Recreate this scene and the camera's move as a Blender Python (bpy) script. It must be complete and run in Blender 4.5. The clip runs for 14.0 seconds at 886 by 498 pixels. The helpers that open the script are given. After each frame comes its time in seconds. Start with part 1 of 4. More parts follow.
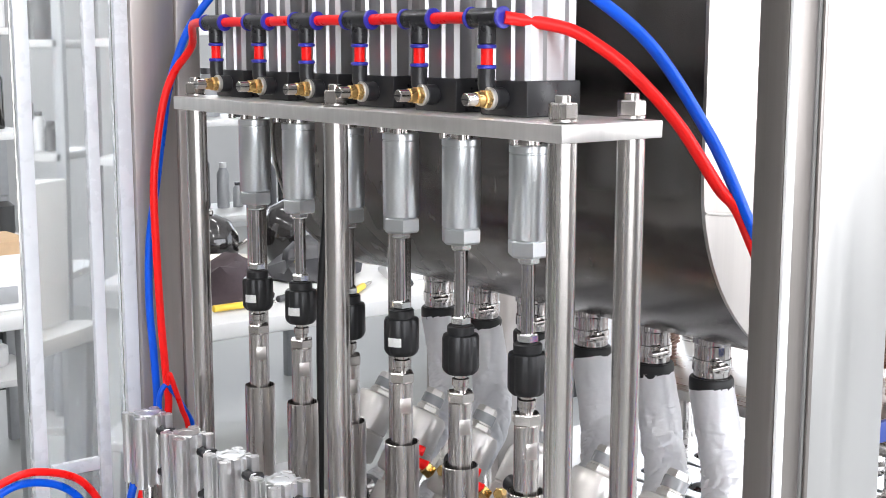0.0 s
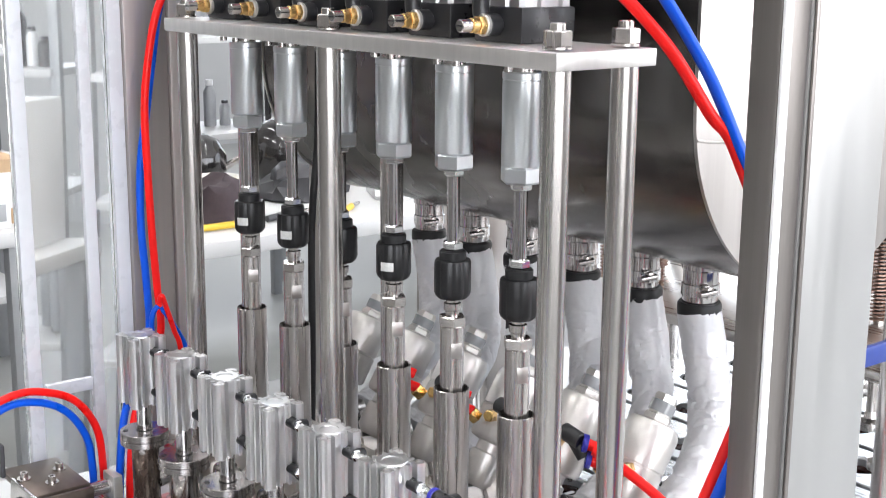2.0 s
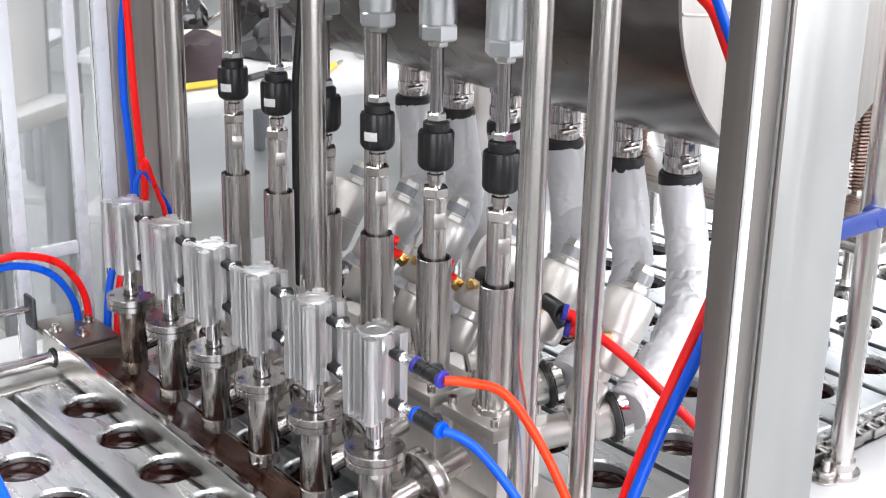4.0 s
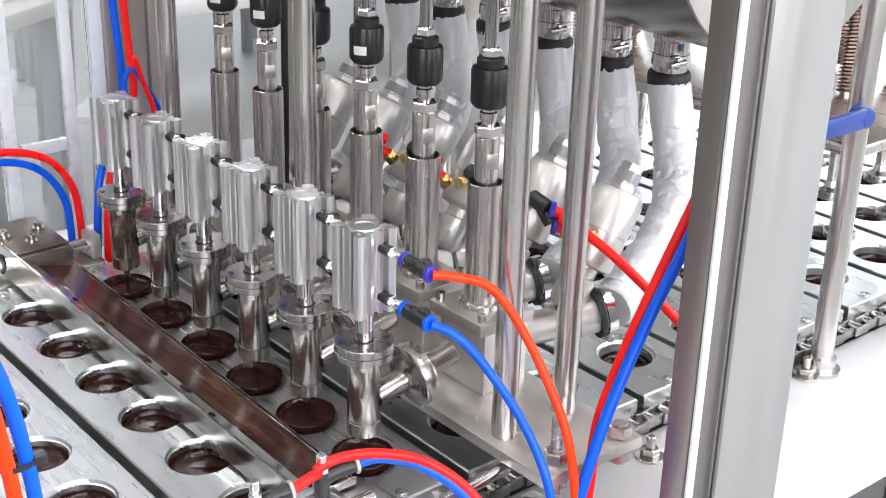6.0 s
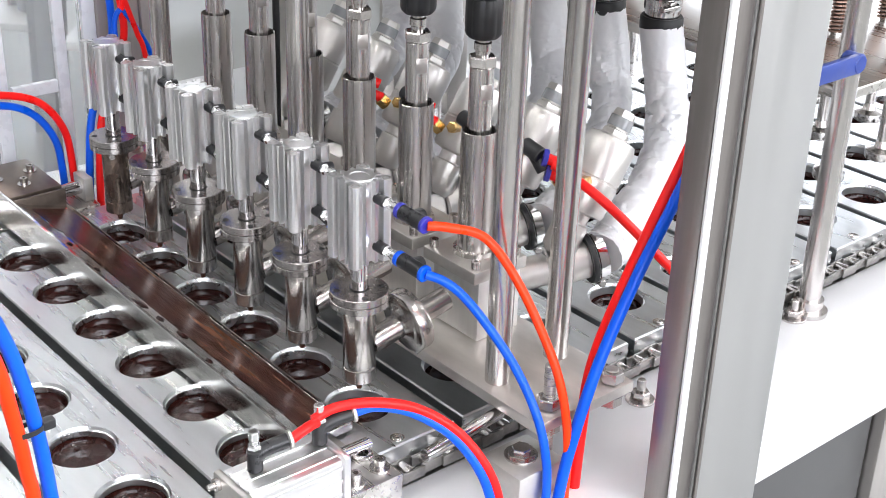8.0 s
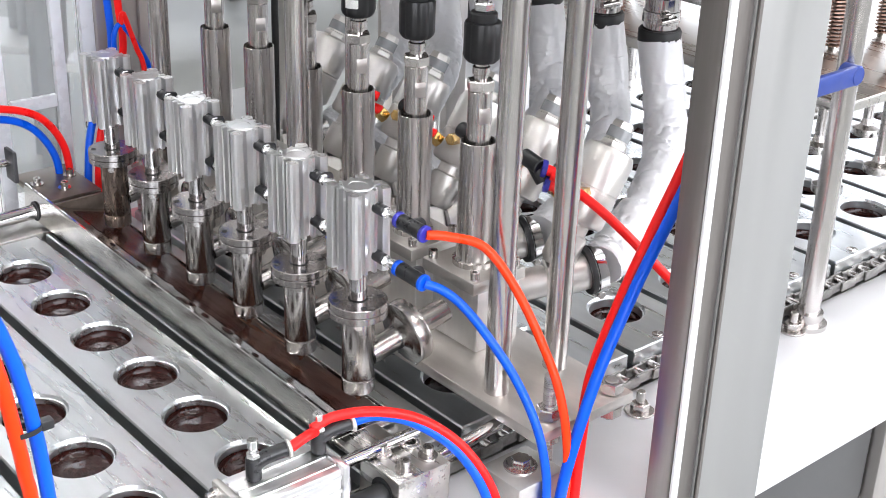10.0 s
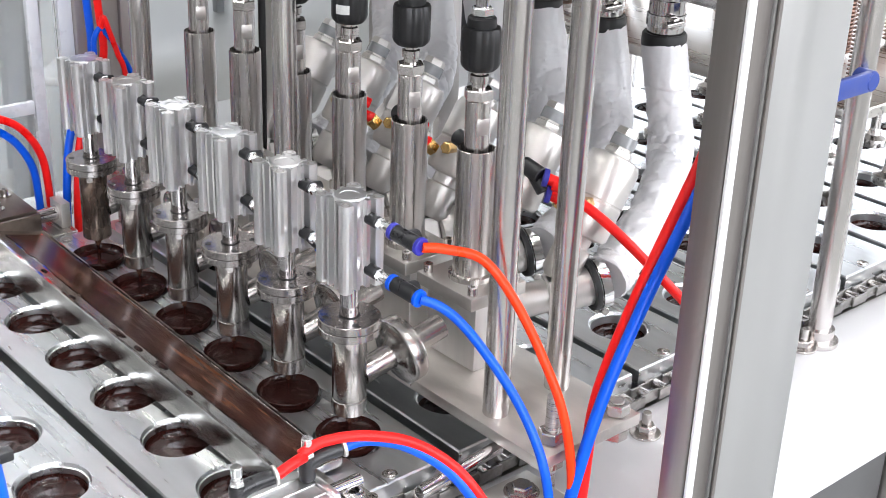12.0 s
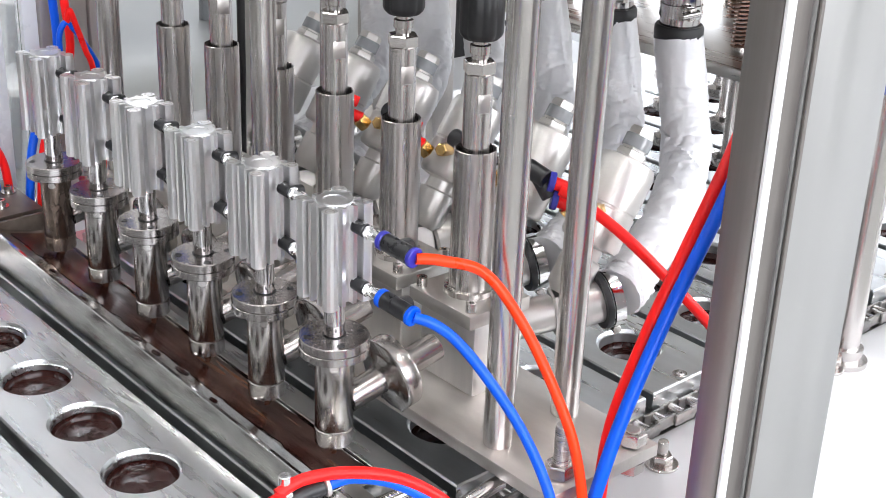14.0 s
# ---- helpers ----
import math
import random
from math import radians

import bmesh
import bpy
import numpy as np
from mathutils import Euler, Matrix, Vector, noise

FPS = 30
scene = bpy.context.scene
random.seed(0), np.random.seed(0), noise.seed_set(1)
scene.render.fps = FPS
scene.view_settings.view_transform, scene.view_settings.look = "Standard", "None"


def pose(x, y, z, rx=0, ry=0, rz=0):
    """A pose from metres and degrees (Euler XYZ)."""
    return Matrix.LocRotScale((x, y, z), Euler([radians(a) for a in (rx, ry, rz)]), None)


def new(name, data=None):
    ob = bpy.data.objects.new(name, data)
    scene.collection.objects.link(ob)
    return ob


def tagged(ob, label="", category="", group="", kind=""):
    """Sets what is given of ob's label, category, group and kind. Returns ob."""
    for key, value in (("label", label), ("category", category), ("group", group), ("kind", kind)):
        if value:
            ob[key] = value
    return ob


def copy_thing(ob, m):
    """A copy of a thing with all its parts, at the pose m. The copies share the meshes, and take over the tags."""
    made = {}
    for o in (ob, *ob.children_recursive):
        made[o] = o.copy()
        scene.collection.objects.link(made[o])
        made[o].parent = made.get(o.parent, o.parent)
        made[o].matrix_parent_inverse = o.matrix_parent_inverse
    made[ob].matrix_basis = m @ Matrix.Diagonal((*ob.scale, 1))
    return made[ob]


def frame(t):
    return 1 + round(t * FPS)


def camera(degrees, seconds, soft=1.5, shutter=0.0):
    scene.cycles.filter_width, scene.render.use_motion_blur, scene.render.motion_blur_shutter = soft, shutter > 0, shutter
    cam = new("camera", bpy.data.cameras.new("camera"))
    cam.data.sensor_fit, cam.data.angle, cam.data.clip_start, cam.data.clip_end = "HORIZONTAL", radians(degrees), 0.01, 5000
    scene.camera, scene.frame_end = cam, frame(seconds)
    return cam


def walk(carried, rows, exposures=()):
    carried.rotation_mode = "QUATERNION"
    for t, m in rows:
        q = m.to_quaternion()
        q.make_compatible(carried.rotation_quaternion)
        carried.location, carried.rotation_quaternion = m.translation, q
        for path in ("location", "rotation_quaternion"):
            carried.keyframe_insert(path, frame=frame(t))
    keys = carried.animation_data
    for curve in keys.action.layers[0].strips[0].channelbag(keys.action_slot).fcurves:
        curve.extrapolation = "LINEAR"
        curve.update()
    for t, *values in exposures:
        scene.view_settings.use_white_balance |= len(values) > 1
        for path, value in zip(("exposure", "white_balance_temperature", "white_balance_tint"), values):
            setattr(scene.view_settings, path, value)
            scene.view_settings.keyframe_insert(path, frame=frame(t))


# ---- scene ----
cam = camera(36.93, 14.0, soft=0.7, shutter=0.5)

# seconds, x, y, z, tilt, heading, roll
PATH = [
    (0, -0.6505, -0.8971, 0.6814, -9.00, 37.93, 0.05),
    (0.5, -0.6507, -0.8966, 0.6849, -9.56, 37.97, -0.13),
    (1, -0.6518, -0.8967, 0.6869, -10.37, 38.10, -0.08),
    (1.5, -0.6555, -0.8969, 0.6882, -11.28, 38.30, 0.15),
    (2, -0.6597, -0.8980, 0.6901, -12.54, 38.57, 0.47),
    (2.5, -0.6632, -0.8989, 0.6965, -14.05, 38.88, 0.63),
    (3, -0.6651, -0.8986, 0.7040, -15.84, 39.19, 0.61),
    (3.5, -0.6640, -0.8998, 0.7076, -17.32, 39.31, 0.85),
    (4, -0.6635, -0.9026, 0.7093, -18.82, 39.41, 1.10),
    (6.5, -0.6755, -0.9135, 0.7052, -23.97, 40.31, 1.72),
    (7, -0.6783, -0.9109, 0.7196, -25.16, 40.60, 1.77),
    (7.5, -0.6801, -0.9084, 0.7308, -25.94, 40.80, 1.72),
    (8, -0.6784, -0.9067, 0.7324, -26.21, 40.83, 1.83),
    (10.5, -0.6825, -0.9106, 0.7142, -24.91, 40.91, 1.83),
    (11, -0.6754, -0.9021, 0.7083, -24.76, 40.95, 1.86),
    (11.5, -0.6639, -0.8849, 0.6997, -24.58, 41.11, 1.93),
    (12, -0.6462, -0.8572, 0.6880, -24.50, 41.43, 2.06),
    (12.5, -0.6276, -0.8294, 0.6758, -24.47, 41.68, 2.19),
    (13, -0.6098, -0.8014, 0.6613, -24.34, 42.02, 2.36),
    (13.5, -0.5932, -0.7813, 0.6472, -24.14, 42.13, 2.38),
    (14, -0.5738, -0.7684, 0.6345, -23.93, 41.87, 2.23)]



def cam_pose(x, y, z, tilt, heading, roll):
    return pose(x, y, z, 0, 0, -heading) @ pose(0, 0, 0, 90 + tilt) @ pose(0, 0, 0, 0, 0, roll)


walk(cam, [(t, cam_pose(*r)) for t, *r in PATH])

# ---- light ----
world = bpy.data.worlds.new("world")
scene.world = world
world.use_nodes = True
wn = world.node_tree.nodes
sky = wn.new("ShaderNodeTexSky")
sky.sky_type, sky.sun_disc, sky.sun_elevation, sky.sun_rotation = "NISHITA", False, radians(50), radians(60)
wn["Background"].inputs["Strength"].default_value = 0.12
world.node_tree.links.new(sky.outputs[0], wn["Background"].inputs["Color"])
scene.view_settings.exposure = 0.58


def area(name, m, sx, sy, power, color=(1, 1, 1)):
    d = bpy.data.lights.new(name, "AREA")
    d.shape, d.size, d.size_y, d.energy, d.color = "RECTANGLE", sx, sy, power, color
    ob = new(name, d)
    ob.matrix_basis = m
    return ob


# ---- materials ----
def material(name, color, rough=0.4, metal=0.0, var=0.08, scale=40.0, bump=0.0, stretch=(1, 1, 1), rvar=0.1, coat=0.0, trans=0.0, rand=0.0, spec=0.5, emit=0.0, bscale=None):
    """Principled surface with colour and gloss that vary at two scales, and fine relief."""
    m = bpy.data.materials.new(name)
    m.use_nodes = True
    n, l = m.node_tree.nodes, m.node_tree.links
    b = n["Principled BSDF"]
    tc = n.new("ShaderNodeTexCoord")
    mp = n.new("ShaderNodeMapping")
    mp.inputs["Scale"].default_value = stretch
    l.new(tc.outputs["Object"], mp.inputs["Vector"])
    big, fine = n.new("ShaderNodeTexNoise"), n.new("ShaderNodeTexNoise")
    big.inputs["Scale"].default_value, big.inputs["Detail"].default_value = scale * 0.2, 4
    fine.inputs["Scale"].default_value, fine.inputs["Detail"].default_value = scale * 3, 6
    l.new(mp.outputs[0], big.inputs["Vector"])
    l.new(mp.outputs[0], fine.inputs["Vector"])
    mix = n.new("ShaderNodeMath")
    mix.operation = "MULTIPLY_ADD"
    mix.inputs[1].default_value = 0.5
    half = n.new("ShaderNodeMath")
    half.operation = "MULTIPLY"
    half.inputs[1].default_value = 0.5
    l.new(fine.outputs[0], half.inputs[0])
    l.new(big.outputs[0], mix.inputs[0])
    l.new(half.outputs[0], mix.inputs[2])
    src = mix.outputs[0]
    if rand > 0:
        oi = n.new("ShaderNodeObjectInfo")
        ad = n.new("ShaderNodeMath")
        ad.operation = "MULTIPLY_ADD"
        ad.inputs[1].default_value = rand
        l.new(oi.outputs["Random"], ad.inputs[0])
        l.new(src, ad.inputs[2])
        src = ad.outputs[0]
    ramp = n.new("ShaderNodeValToRGB")
    c = Vector(color)
    ramp.color_ramp.elements[0].position, ramp.color_ramp.elements[1].position = 0.3, 0.7
    ramp.color_ramp.elements[0].color = (*[max(0, k * (1 - var)) for k in c], 1)
    ramp.color_ramp.elements[1].color = (*[min(1, k * (1 + var)) for k in c], 1)
    l.new(src, ramp.inputs[0])
    l.new(ramp.outputs[0], b.inputs["Base Color"])
    mr = n.new("ShaderNodeMapRange")
    mr.inputs["From Min"].default_value, mr.inputs["From Max"].default_value = 0.3, 0.7
    mr.inputs["To Min"].default_value, mr.inputs["To Max"].default_value = max(0.02, rough - rvar), min(1, rough + rvar)
    l.new(src, mr.inputs["Value"])
    l.new(mr.outputs[0], b.inputs["Roughness"])
    b.inputs["Metallic"].default_value = metal
    b.inputs["Coat Weight"].default_value = coat
    b.inputs["Transmission Weight"].default_value = trans
    b.inputs["Specular IOR Level"].default_value = spec
    if emit:
        l.new(ramp.outputs[0], b.inputs["Emission Color"])
        b.inputs["Emission Strength"].default_value = emit
    if bump > 0:
        bp = n.new("ShaderNodeBump")
        bp.inputs["Strength"].default_value, bp.inputs["Distance"].default_value = bump, 0.001
        if bscale:
            bn = n.new("ShaderNodeTexNoise")
            bn.inputs["Scale"].default_value, bn.inputs["Detail"].default_value = bscale, 5
            l.new(mp.outputs[0], bn.inputs["Vector"])
            l.new(bn.outputs[0], bp.inputs["Height"])
        else:
            l.new(fine.outputs[0], bp.inputs["Height"])
        l.new(bp.outputs[0], b.inputs["Normal"])
    return m


STEEL = material("polished_steel", (0.60, 0.57, 0.55), 0.22, 1, 0.06, 30, 0.05, (1, 1, 0.05))
BRUSHED = material("brushed_steel", (0.58, 0.55, 0.53), 0.34, 1, 0.07, 60, 0.06, (1, 1, 0.02), 0.07)
DULL = material("bead_blasted_steel", (0.62, 0.60, 0.57), 0.45, 1, 0.08, 60, 0.1)
MOLDSTEEL = material("machined_aluminium", (0.73, 0.75, 0.76), 0.30, 1, 0.10, 25, 0.05, (1, 0.1, 1))
ALU = material("anodised_aluminium", (0.80, 0.795, 0.795), 0.30, 0.95, 0.025, 60, 0, (1, 1, 0.1), 0.02)
BLACK = material("black_rubber", (0.012, 0.012, 0.013), 0.45, 0, 0.3, 60, 0.05)
BLACKP = material("black_plastic", (0.018, 0.018, 0.02), 0.32, 0, 0.2, 60)
RED = material("red_hose", (0.93, 0.010, 0.009), 0.33, 0, 0.06, 20, spec=0.3)
ORANGE = material("orange_red_hose", (0.95, 0.045, 0.002), 0.33, 0, 0.06, 20, spec=0.3)
BLUE = material("blue_hose", (0.001, 0.095, 0.72), 0.33, 0, 0.08, 20, spec=0.3)
VIOLET = material("violet_blue_plastic", (0.03, 0.03, 0.35), 0.35, 0, 0.1, 60)
BRASS = material("brass", (0.75, 0.5, 0.2), 0.25, 1, 0.1, 60)
FOIL = material("silver_white_foil", (0.72, 0.72, 0.735), 0.36, 0.12, 0.04, 20, 0.4, bscale=140)
CHOC = material("melted_chocolate", (0.026, 0.0065, 0.005), 0.16, 0, 0.3, 60, 0.2, spec=0.4, bscale=140)
WHITE = material("white_panel", (0.78, 0.78, 0.78), 0.35, 0, 0.04, 6)
FLOORM = material("grey_floor", (0.31, 0.315, 0.30), 0.4, 0, 0.12, 2)
WALLM = material("white_wall", (0.42, 0.42, 0.415), 0.7, 0, 0.04, 3)
TABLEM = material("satin_steel_table", (0.74, 0.74, 0.75), 0.45, 0.1, 0.05, 5, 0.04)
LAMP = material("lamp_glow", (1, 1, 1), 0.5, emit=27.0, var=0.0)
BRUSHX = material("brushed_flat_steel", (0.60, 0.58, 0.55), 0.3, 1, 0.1, 60, 0.06, (1, 0.03, 1), 0.09)
BRIDGEM = material("smeared_steel", (0.68, 0.645, 0.61), 0.40, 1, 0.25, 14, 0.05, (1, 0.3, 1), 0.14)
POLISH = material("polished_column_steel", (0.62, 0.59, 0.57), 0.25, 1, 0.05, 60, 0.03, (1, 1, 0.02), 0.05)
THREADM = material("threaded_steel", (0.5, 0.47, 0.45), 0.3, 1, 0.35, 90, 0.6, (0.02, 0.02, 8))
BARREL = material("turned_barrel_steel", (0.55, 0.52, 0.50), 0.27, 1, 0.08, 80, 0.05, (1, 1, 0.02), 0.07)
NOZ = material("nozzle_steel", (0.45, 0.425, 0.41), 0.2, 1, 0.06, 60, 0, (1, 1, 0.05), 0.03)
FLANGE = material("turned_flange_steel", (0.42, 0.395, 0.385), 0.26, 1, 0.1, 60, 0.05)
SLEEVE = material("silver_grey_coating", (0.74, 0.77, 0.79), 0.30, 1.0, 0.012, 40, 0, (1, 1, 0.05), 0.006)
CHROME = material("bright_chrome", (0.82, 0.82, 0.82), 0.14, 1, 0.04, 60)
CHROMED = material("hard_chrome", (0.62, 0.60, 0.60), 0.1, 1, 0.05, 60)
BLACKC = material("black_oxide", (0.014, 0.014, 0.015), 0.38, 0.1, 0.25, 80, 0.08)
LABEL = material("paper_label", (0.7, 0.7, 0.68), 0.6, 0, 0.25, 400)
ALU2 = material("bright_aluminium", (0.80, 0.80, 0.80), 0.3, 1, 0.03, 60, rvar=0.03)
CHAINM = material("chain_steel", (0.25, 0.24, 0.23), 0.35, 1, 0.3, 80, 0.1, rand=0.3)
NOZB = material("smeared_nozzle_steel", (0.24, 0.185, 0.155), 0.26, 0.9, 0.45, 50, 0.05, (1, 1, 0.3), 0.08)
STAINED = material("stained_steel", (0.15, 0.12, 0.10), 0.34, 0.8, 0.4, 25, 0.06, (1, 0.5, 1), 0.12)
CHOCSTEEL = material("smeared_tip", (0.10, 0.045, 0.03), 0.25, 0.3, 0.4, 120, 0.2, coat=0.3)
VALVEM = material("cast_valve_steel", (0.66, 0.635, 0.61), 0.36, 0.9, 0.05, 40, 0.06)
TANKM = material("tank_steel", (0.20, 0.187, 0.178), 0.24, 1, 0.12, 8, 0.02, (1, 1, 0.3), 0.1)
MIRROR = material("mirror_steel", (0.66, 0.65, 0.64), 0.09, 1, 0.06, 20, 0.03, (1, 0.2, 1), 0.05)
BLOCKM = material("milled_block_steel", (0.80, 0.78, 0.76), 0.46, 1, 0.10, 40, 0.04, (1, 1, 0.1), 0.05)
SMUDGE = material("smudged_steel", (0.66, 0.65, 0.62), 0.22, 1, 0.32, 22, 0.05, (1, 0.35, 1), 0.14)
ALUB = material("satin_aluminium", (0.54, 0.535, 0.545), 0.44, 1, 0.05, 60, 0, (1, 1, 0.05), 0.04)


def tray_material():
    """Mirror steel with a film of chocolate, streaked along the tray, thicker in the middle of the floor."""
    m = MIRROR.copy()
    m.name = "chocolate_film"
    n, l = m.node_tree.nodes, m.node_tree.links
    b = n["Principled BSDF"]
    tc = n.new("ShaderNodeTexCoord")
    mp = n.new("ShaderNodeMapping")
    mp.inputs["Scale"].default_value = (7, 0.6, 7)
    l.new(tc.outputs["Object"], mp.inputs["Vector"])
    nz = n.new("ShaderNodeTexNoise")
    nz.inputs["Scale"].default_value, nz.inputs["Detail"].default_value = 14, 9
    l.new(mp.outputs[0], nz.inputs["Vector"])
    cr = n.new("ShaderNodeValToRGB")
    cr.color_ramp.elements[0].position, cr.color_ramp.elements[1].position = 0.46, 0.76
    cr.color_ramp.elements[0].color, cr.color_ramp.elements[1].color = (0.032, 0.0085, 0.006, 1), (0.165, 0.075, 0.043, 1)
    l.new(nz.outputs[0], cr.inputs[0])
    l.new(cr.outputs[0], b.inputs["Base Color"])
    b.inputs["Metallic"].default_value = 0.0
    l.remove(b.inputs["Roughness"].links[0])
    b.inputs["Roughness"].default_value = 0.24
    b.inputs["Coat Weight"].default_value = 0.15
    b.inputs["Coat Roughness"].default_value = 0.15
    b.inputs["Specular IOR Level"].default_value = 0.35
    bp = n.new("ShaderNodeBump")
    bp.inputs["Strength"].default_value, bp.inputs["Distance"].default_value = 0.35, 0.001
    l.new(nz.outputs[0], bp.inputs["Height"])
    l.new(bp.outputs[0], b.inputs["Normal"])
    return m


TRAYBROWN = tray_material()
ACRYL = bpy.data.materials.new("clear_acrylic")
ACRYL.use_nodes = True
_b = ACRYL.node_tree.nodes["Principled BSDF"]
_b.inputs["Base Color"].default_value = (0.96, 0.98, 0.98, 1)
_b.inputs["Roughness"].default_value, _b.inputs["Transmission Weight"].default_value, _b.inputs["IOR"].default_value = 0.04, 0.94, 1.25
FROST = material("frosted_acrylic_edge", (0.70, 0.72, 0.75), 0.3, 0, 0.05, 20)
BLUEPL = material("blue_painted_bracket", (0.02, 0.045, 0.23), 0.4, 0, 0.1, 40)
COPPER = material("copper_spring", (0.40, 0.27, 0.22), 0.3, 1, 0.1, 60)
BENCHW = material("white_bench_top", (0.62, 0.62, 0.615), 0.4, 0, 0.05, 8)
GREYP = material("grey_painted_steel", (0.36, 0.37, 0.38), 0.45, 0.2, 0.1, 10)
DARKP = material("dark_machine_paint", (0.05, 0.05, 0.055), 0.4, 0.1, 0.3, 10)
CARD = material("brown_cardboard", (0.5, 0.34, 0.2), 0.75, 0, 0.12, 20, 0.1)
YELLOW = material("yellow_plastic", (0.75, 0.5, 0.04), 0.4, 0, 0.1, 30)
PLUM = material("dark_plum_cloth", (0.045, 0.03, 0.035), 0.8, 0, 0.3, 30, 0.3)
CLEARG = material("smoky_glass_jar", (0.30, 0.31, 0.32), 0.15, 0, 0.2, 20, coat=0.5)
PINK = material("pink_pad", (0.75, 0.35, 0.38), 0.6, 0, 0.1, 30)
FARPOST = material("satin_post_steel", (0.50, 0.465, 0.44), 0.5, 0.85, 0.07, 70, 0.03, (1, 1, 0.015), 0.05)
DOORM = material("satin_door_steel", (0.47, 0.47, 0.465), 0.36, 0.75, 0.05, 20, 0.04, (1, 1, 0.05))
DARKWALL = material("dark_helper_wall", (0.17, 0.162, 0.155), 0.7, 0, 0.06, 3)
CEILM = material("white_bounce_ceiling", (0.78, 0.78, 0.78), 0.8, 0, 0.05, 3)
# Same steel as FARPOST; the near post's dim left side is darkened into the colour.
POSTM = material("shaded_post_steel", (0.27, 0.248, 0.235), 0.34, 0.8, 0.09, 90, 0.03, (1, 1, 0.015), 0.05)
PANELM = material("dull_grey_panel", (0.10, 0.10, 0.10), 0.4, 0.3, 0.15, 6)
GLOSSB = material("glossy_black", (0.02, 0.018, 0.018), 0.12, 0, 0.2, 10, coat=0.5)


def spin(bm, prof, seg=24, m=None):
    """Turned solid about z from (radius, height) pairs."""
    rings = []
    for r, z in prof:
        if r <= 1e-6:
            rings.append([bm.verts.new((0, 0, z))])
        else:
            rings.append([bm.verts.new((r * math.cos(2 * math.pi * k / seg), r * math.sin(2 * math.pi * k / seg), z)) for k in range(seg)])
    vs = [v for g in rings for v in g]
    for a, b in zip(rings, rings[1:]):
        for k in range(seg):
            q = (k + 1) % seg
            if len(a) == 1 and len(b) == 1:
                continue
            if len(a) == 1:
                bm.faces.new((a[0], b[q], b[k]))
            elif len(b) == 1:
                bm.faces.new((a[k], a[q], b[0]))
            else:
                bm.faces.new((a[k], a[q], b[q], b[k]))
    if m is not None:
        bmesh.ops.transform(bm, matrix=m, verts=vs)
    return vs


def rod(bm, a, b, r, seg=20, bev=0.0):
    """Closed cylinder from a to b."""
    a, b = Vector(a), Vector(b)
    n = (b - a).length
    prof = [(0, 0), (r, 0), (r, n), (0, n)] if bev <= 0 else [(0, 0), (r - bev, 0), (r, bev), (r, n - bev), (r - bev, n), (0, n)]
    m = Matrix.Translation(a) @ (b - a).to_track_quat("Z", "Y").to_matrix().to_4x4()
    return spin(bm, prof, seg, m)


def box(bm, x0, x1, y0, y1, z0, z1, bev=0.0):
    vs = [bm.verts.new((x, y, z)) for x in (x0, x1) for y in (y0, y1) for z in (z0, z1)]
    fs = [bm.faces.new([vs[i] for i in f]) for f in ((0, 1, 3, 2), (4, 6, 7, 5), (0, 4, 5, 1), (2, 3, 7, 6), (0, 2, 6, 4), (1, 5, 7, 3))]
    if bev > 0:
        es = list({e for f in fs for e in f.edges})
        r = bmesh.ops.bevel(bm, geom=es, offset=bev, segments=2, affect="EDGES", profile=0.5)
        vs = r["verts"]
    return vs


def hexa(bm, a, b, r, chamfer=0.0012):
    """Hexagonal nut or head from a to b, r to the corners."""
    a, b = Vector(a), Vector(b)
    n = (b - a).length
    m = Matrix.Translation(a) @ (b - a).to_track_quat("Z", "Y").to_matrix().to_4x4()
    return spin(bm, [(0, 0), (r - chamfer, 0), (r, chamfer), (r, n - chamfer), (r - chamfer, n), (0, n)], 6, m)


def sweep(bm, pts, r, seg=12, sub=6, radii=None):
    """Round tube along a smooth line through the points."""
    p = [Vector(q) for q in pts]
    line, rr = [], []
    n = len(p)
    for i in range(n - 1):
        p0, p1, p2, p3 = p[max(i - 1, 0)], p[i], p[i + 1], p[min(i + 2, n - 1)]
        for k in range(sub):
            t = k / sub
            line.append(0.5 * ((2 * p1) + (p2 - p0) * t + (2 * p0 - 5 * p1 + 4 * p2 - p3) * t * t + (3 * p1 - p0 - 3 * p2 + p3) * t ** 3))
            rr.append(r if radii is None else radii[i] * (1 - t) + radii[i + 1] * t)
    line.append(p[-1])
    rr.append(r if radii is None else radii[-1])
    up = Vector((0.31, 0.17, 0.93)).normalized()
    rings = []
    for i, c in enumerate(line):
        d = (line[min(i + 1, len(line) - 1)] - line[max(i - 1, 0)]).normalized()
        u = (up - d * up.dot(d)).normalized()
        up = u
        w = d.cross(u)
        rings.append([bm.verts.new(c + rr[i] * (math.cos(2 * math.pi * k / seg) * u + math.sin(2 * math.pi * k / seg) * w)) for k in range(seg)])
    for a, b in zip(rings, rings[1:]):
        for k in range(seg):
            bm.faces.new((a[k], a[(k + 1) % seg], b[(k + 1) % seg], b[k]))
    bm.faces.new(rings[0][::-1])
    bm.faces.new(rings[-1])
    return [v for g in rings for v in g]


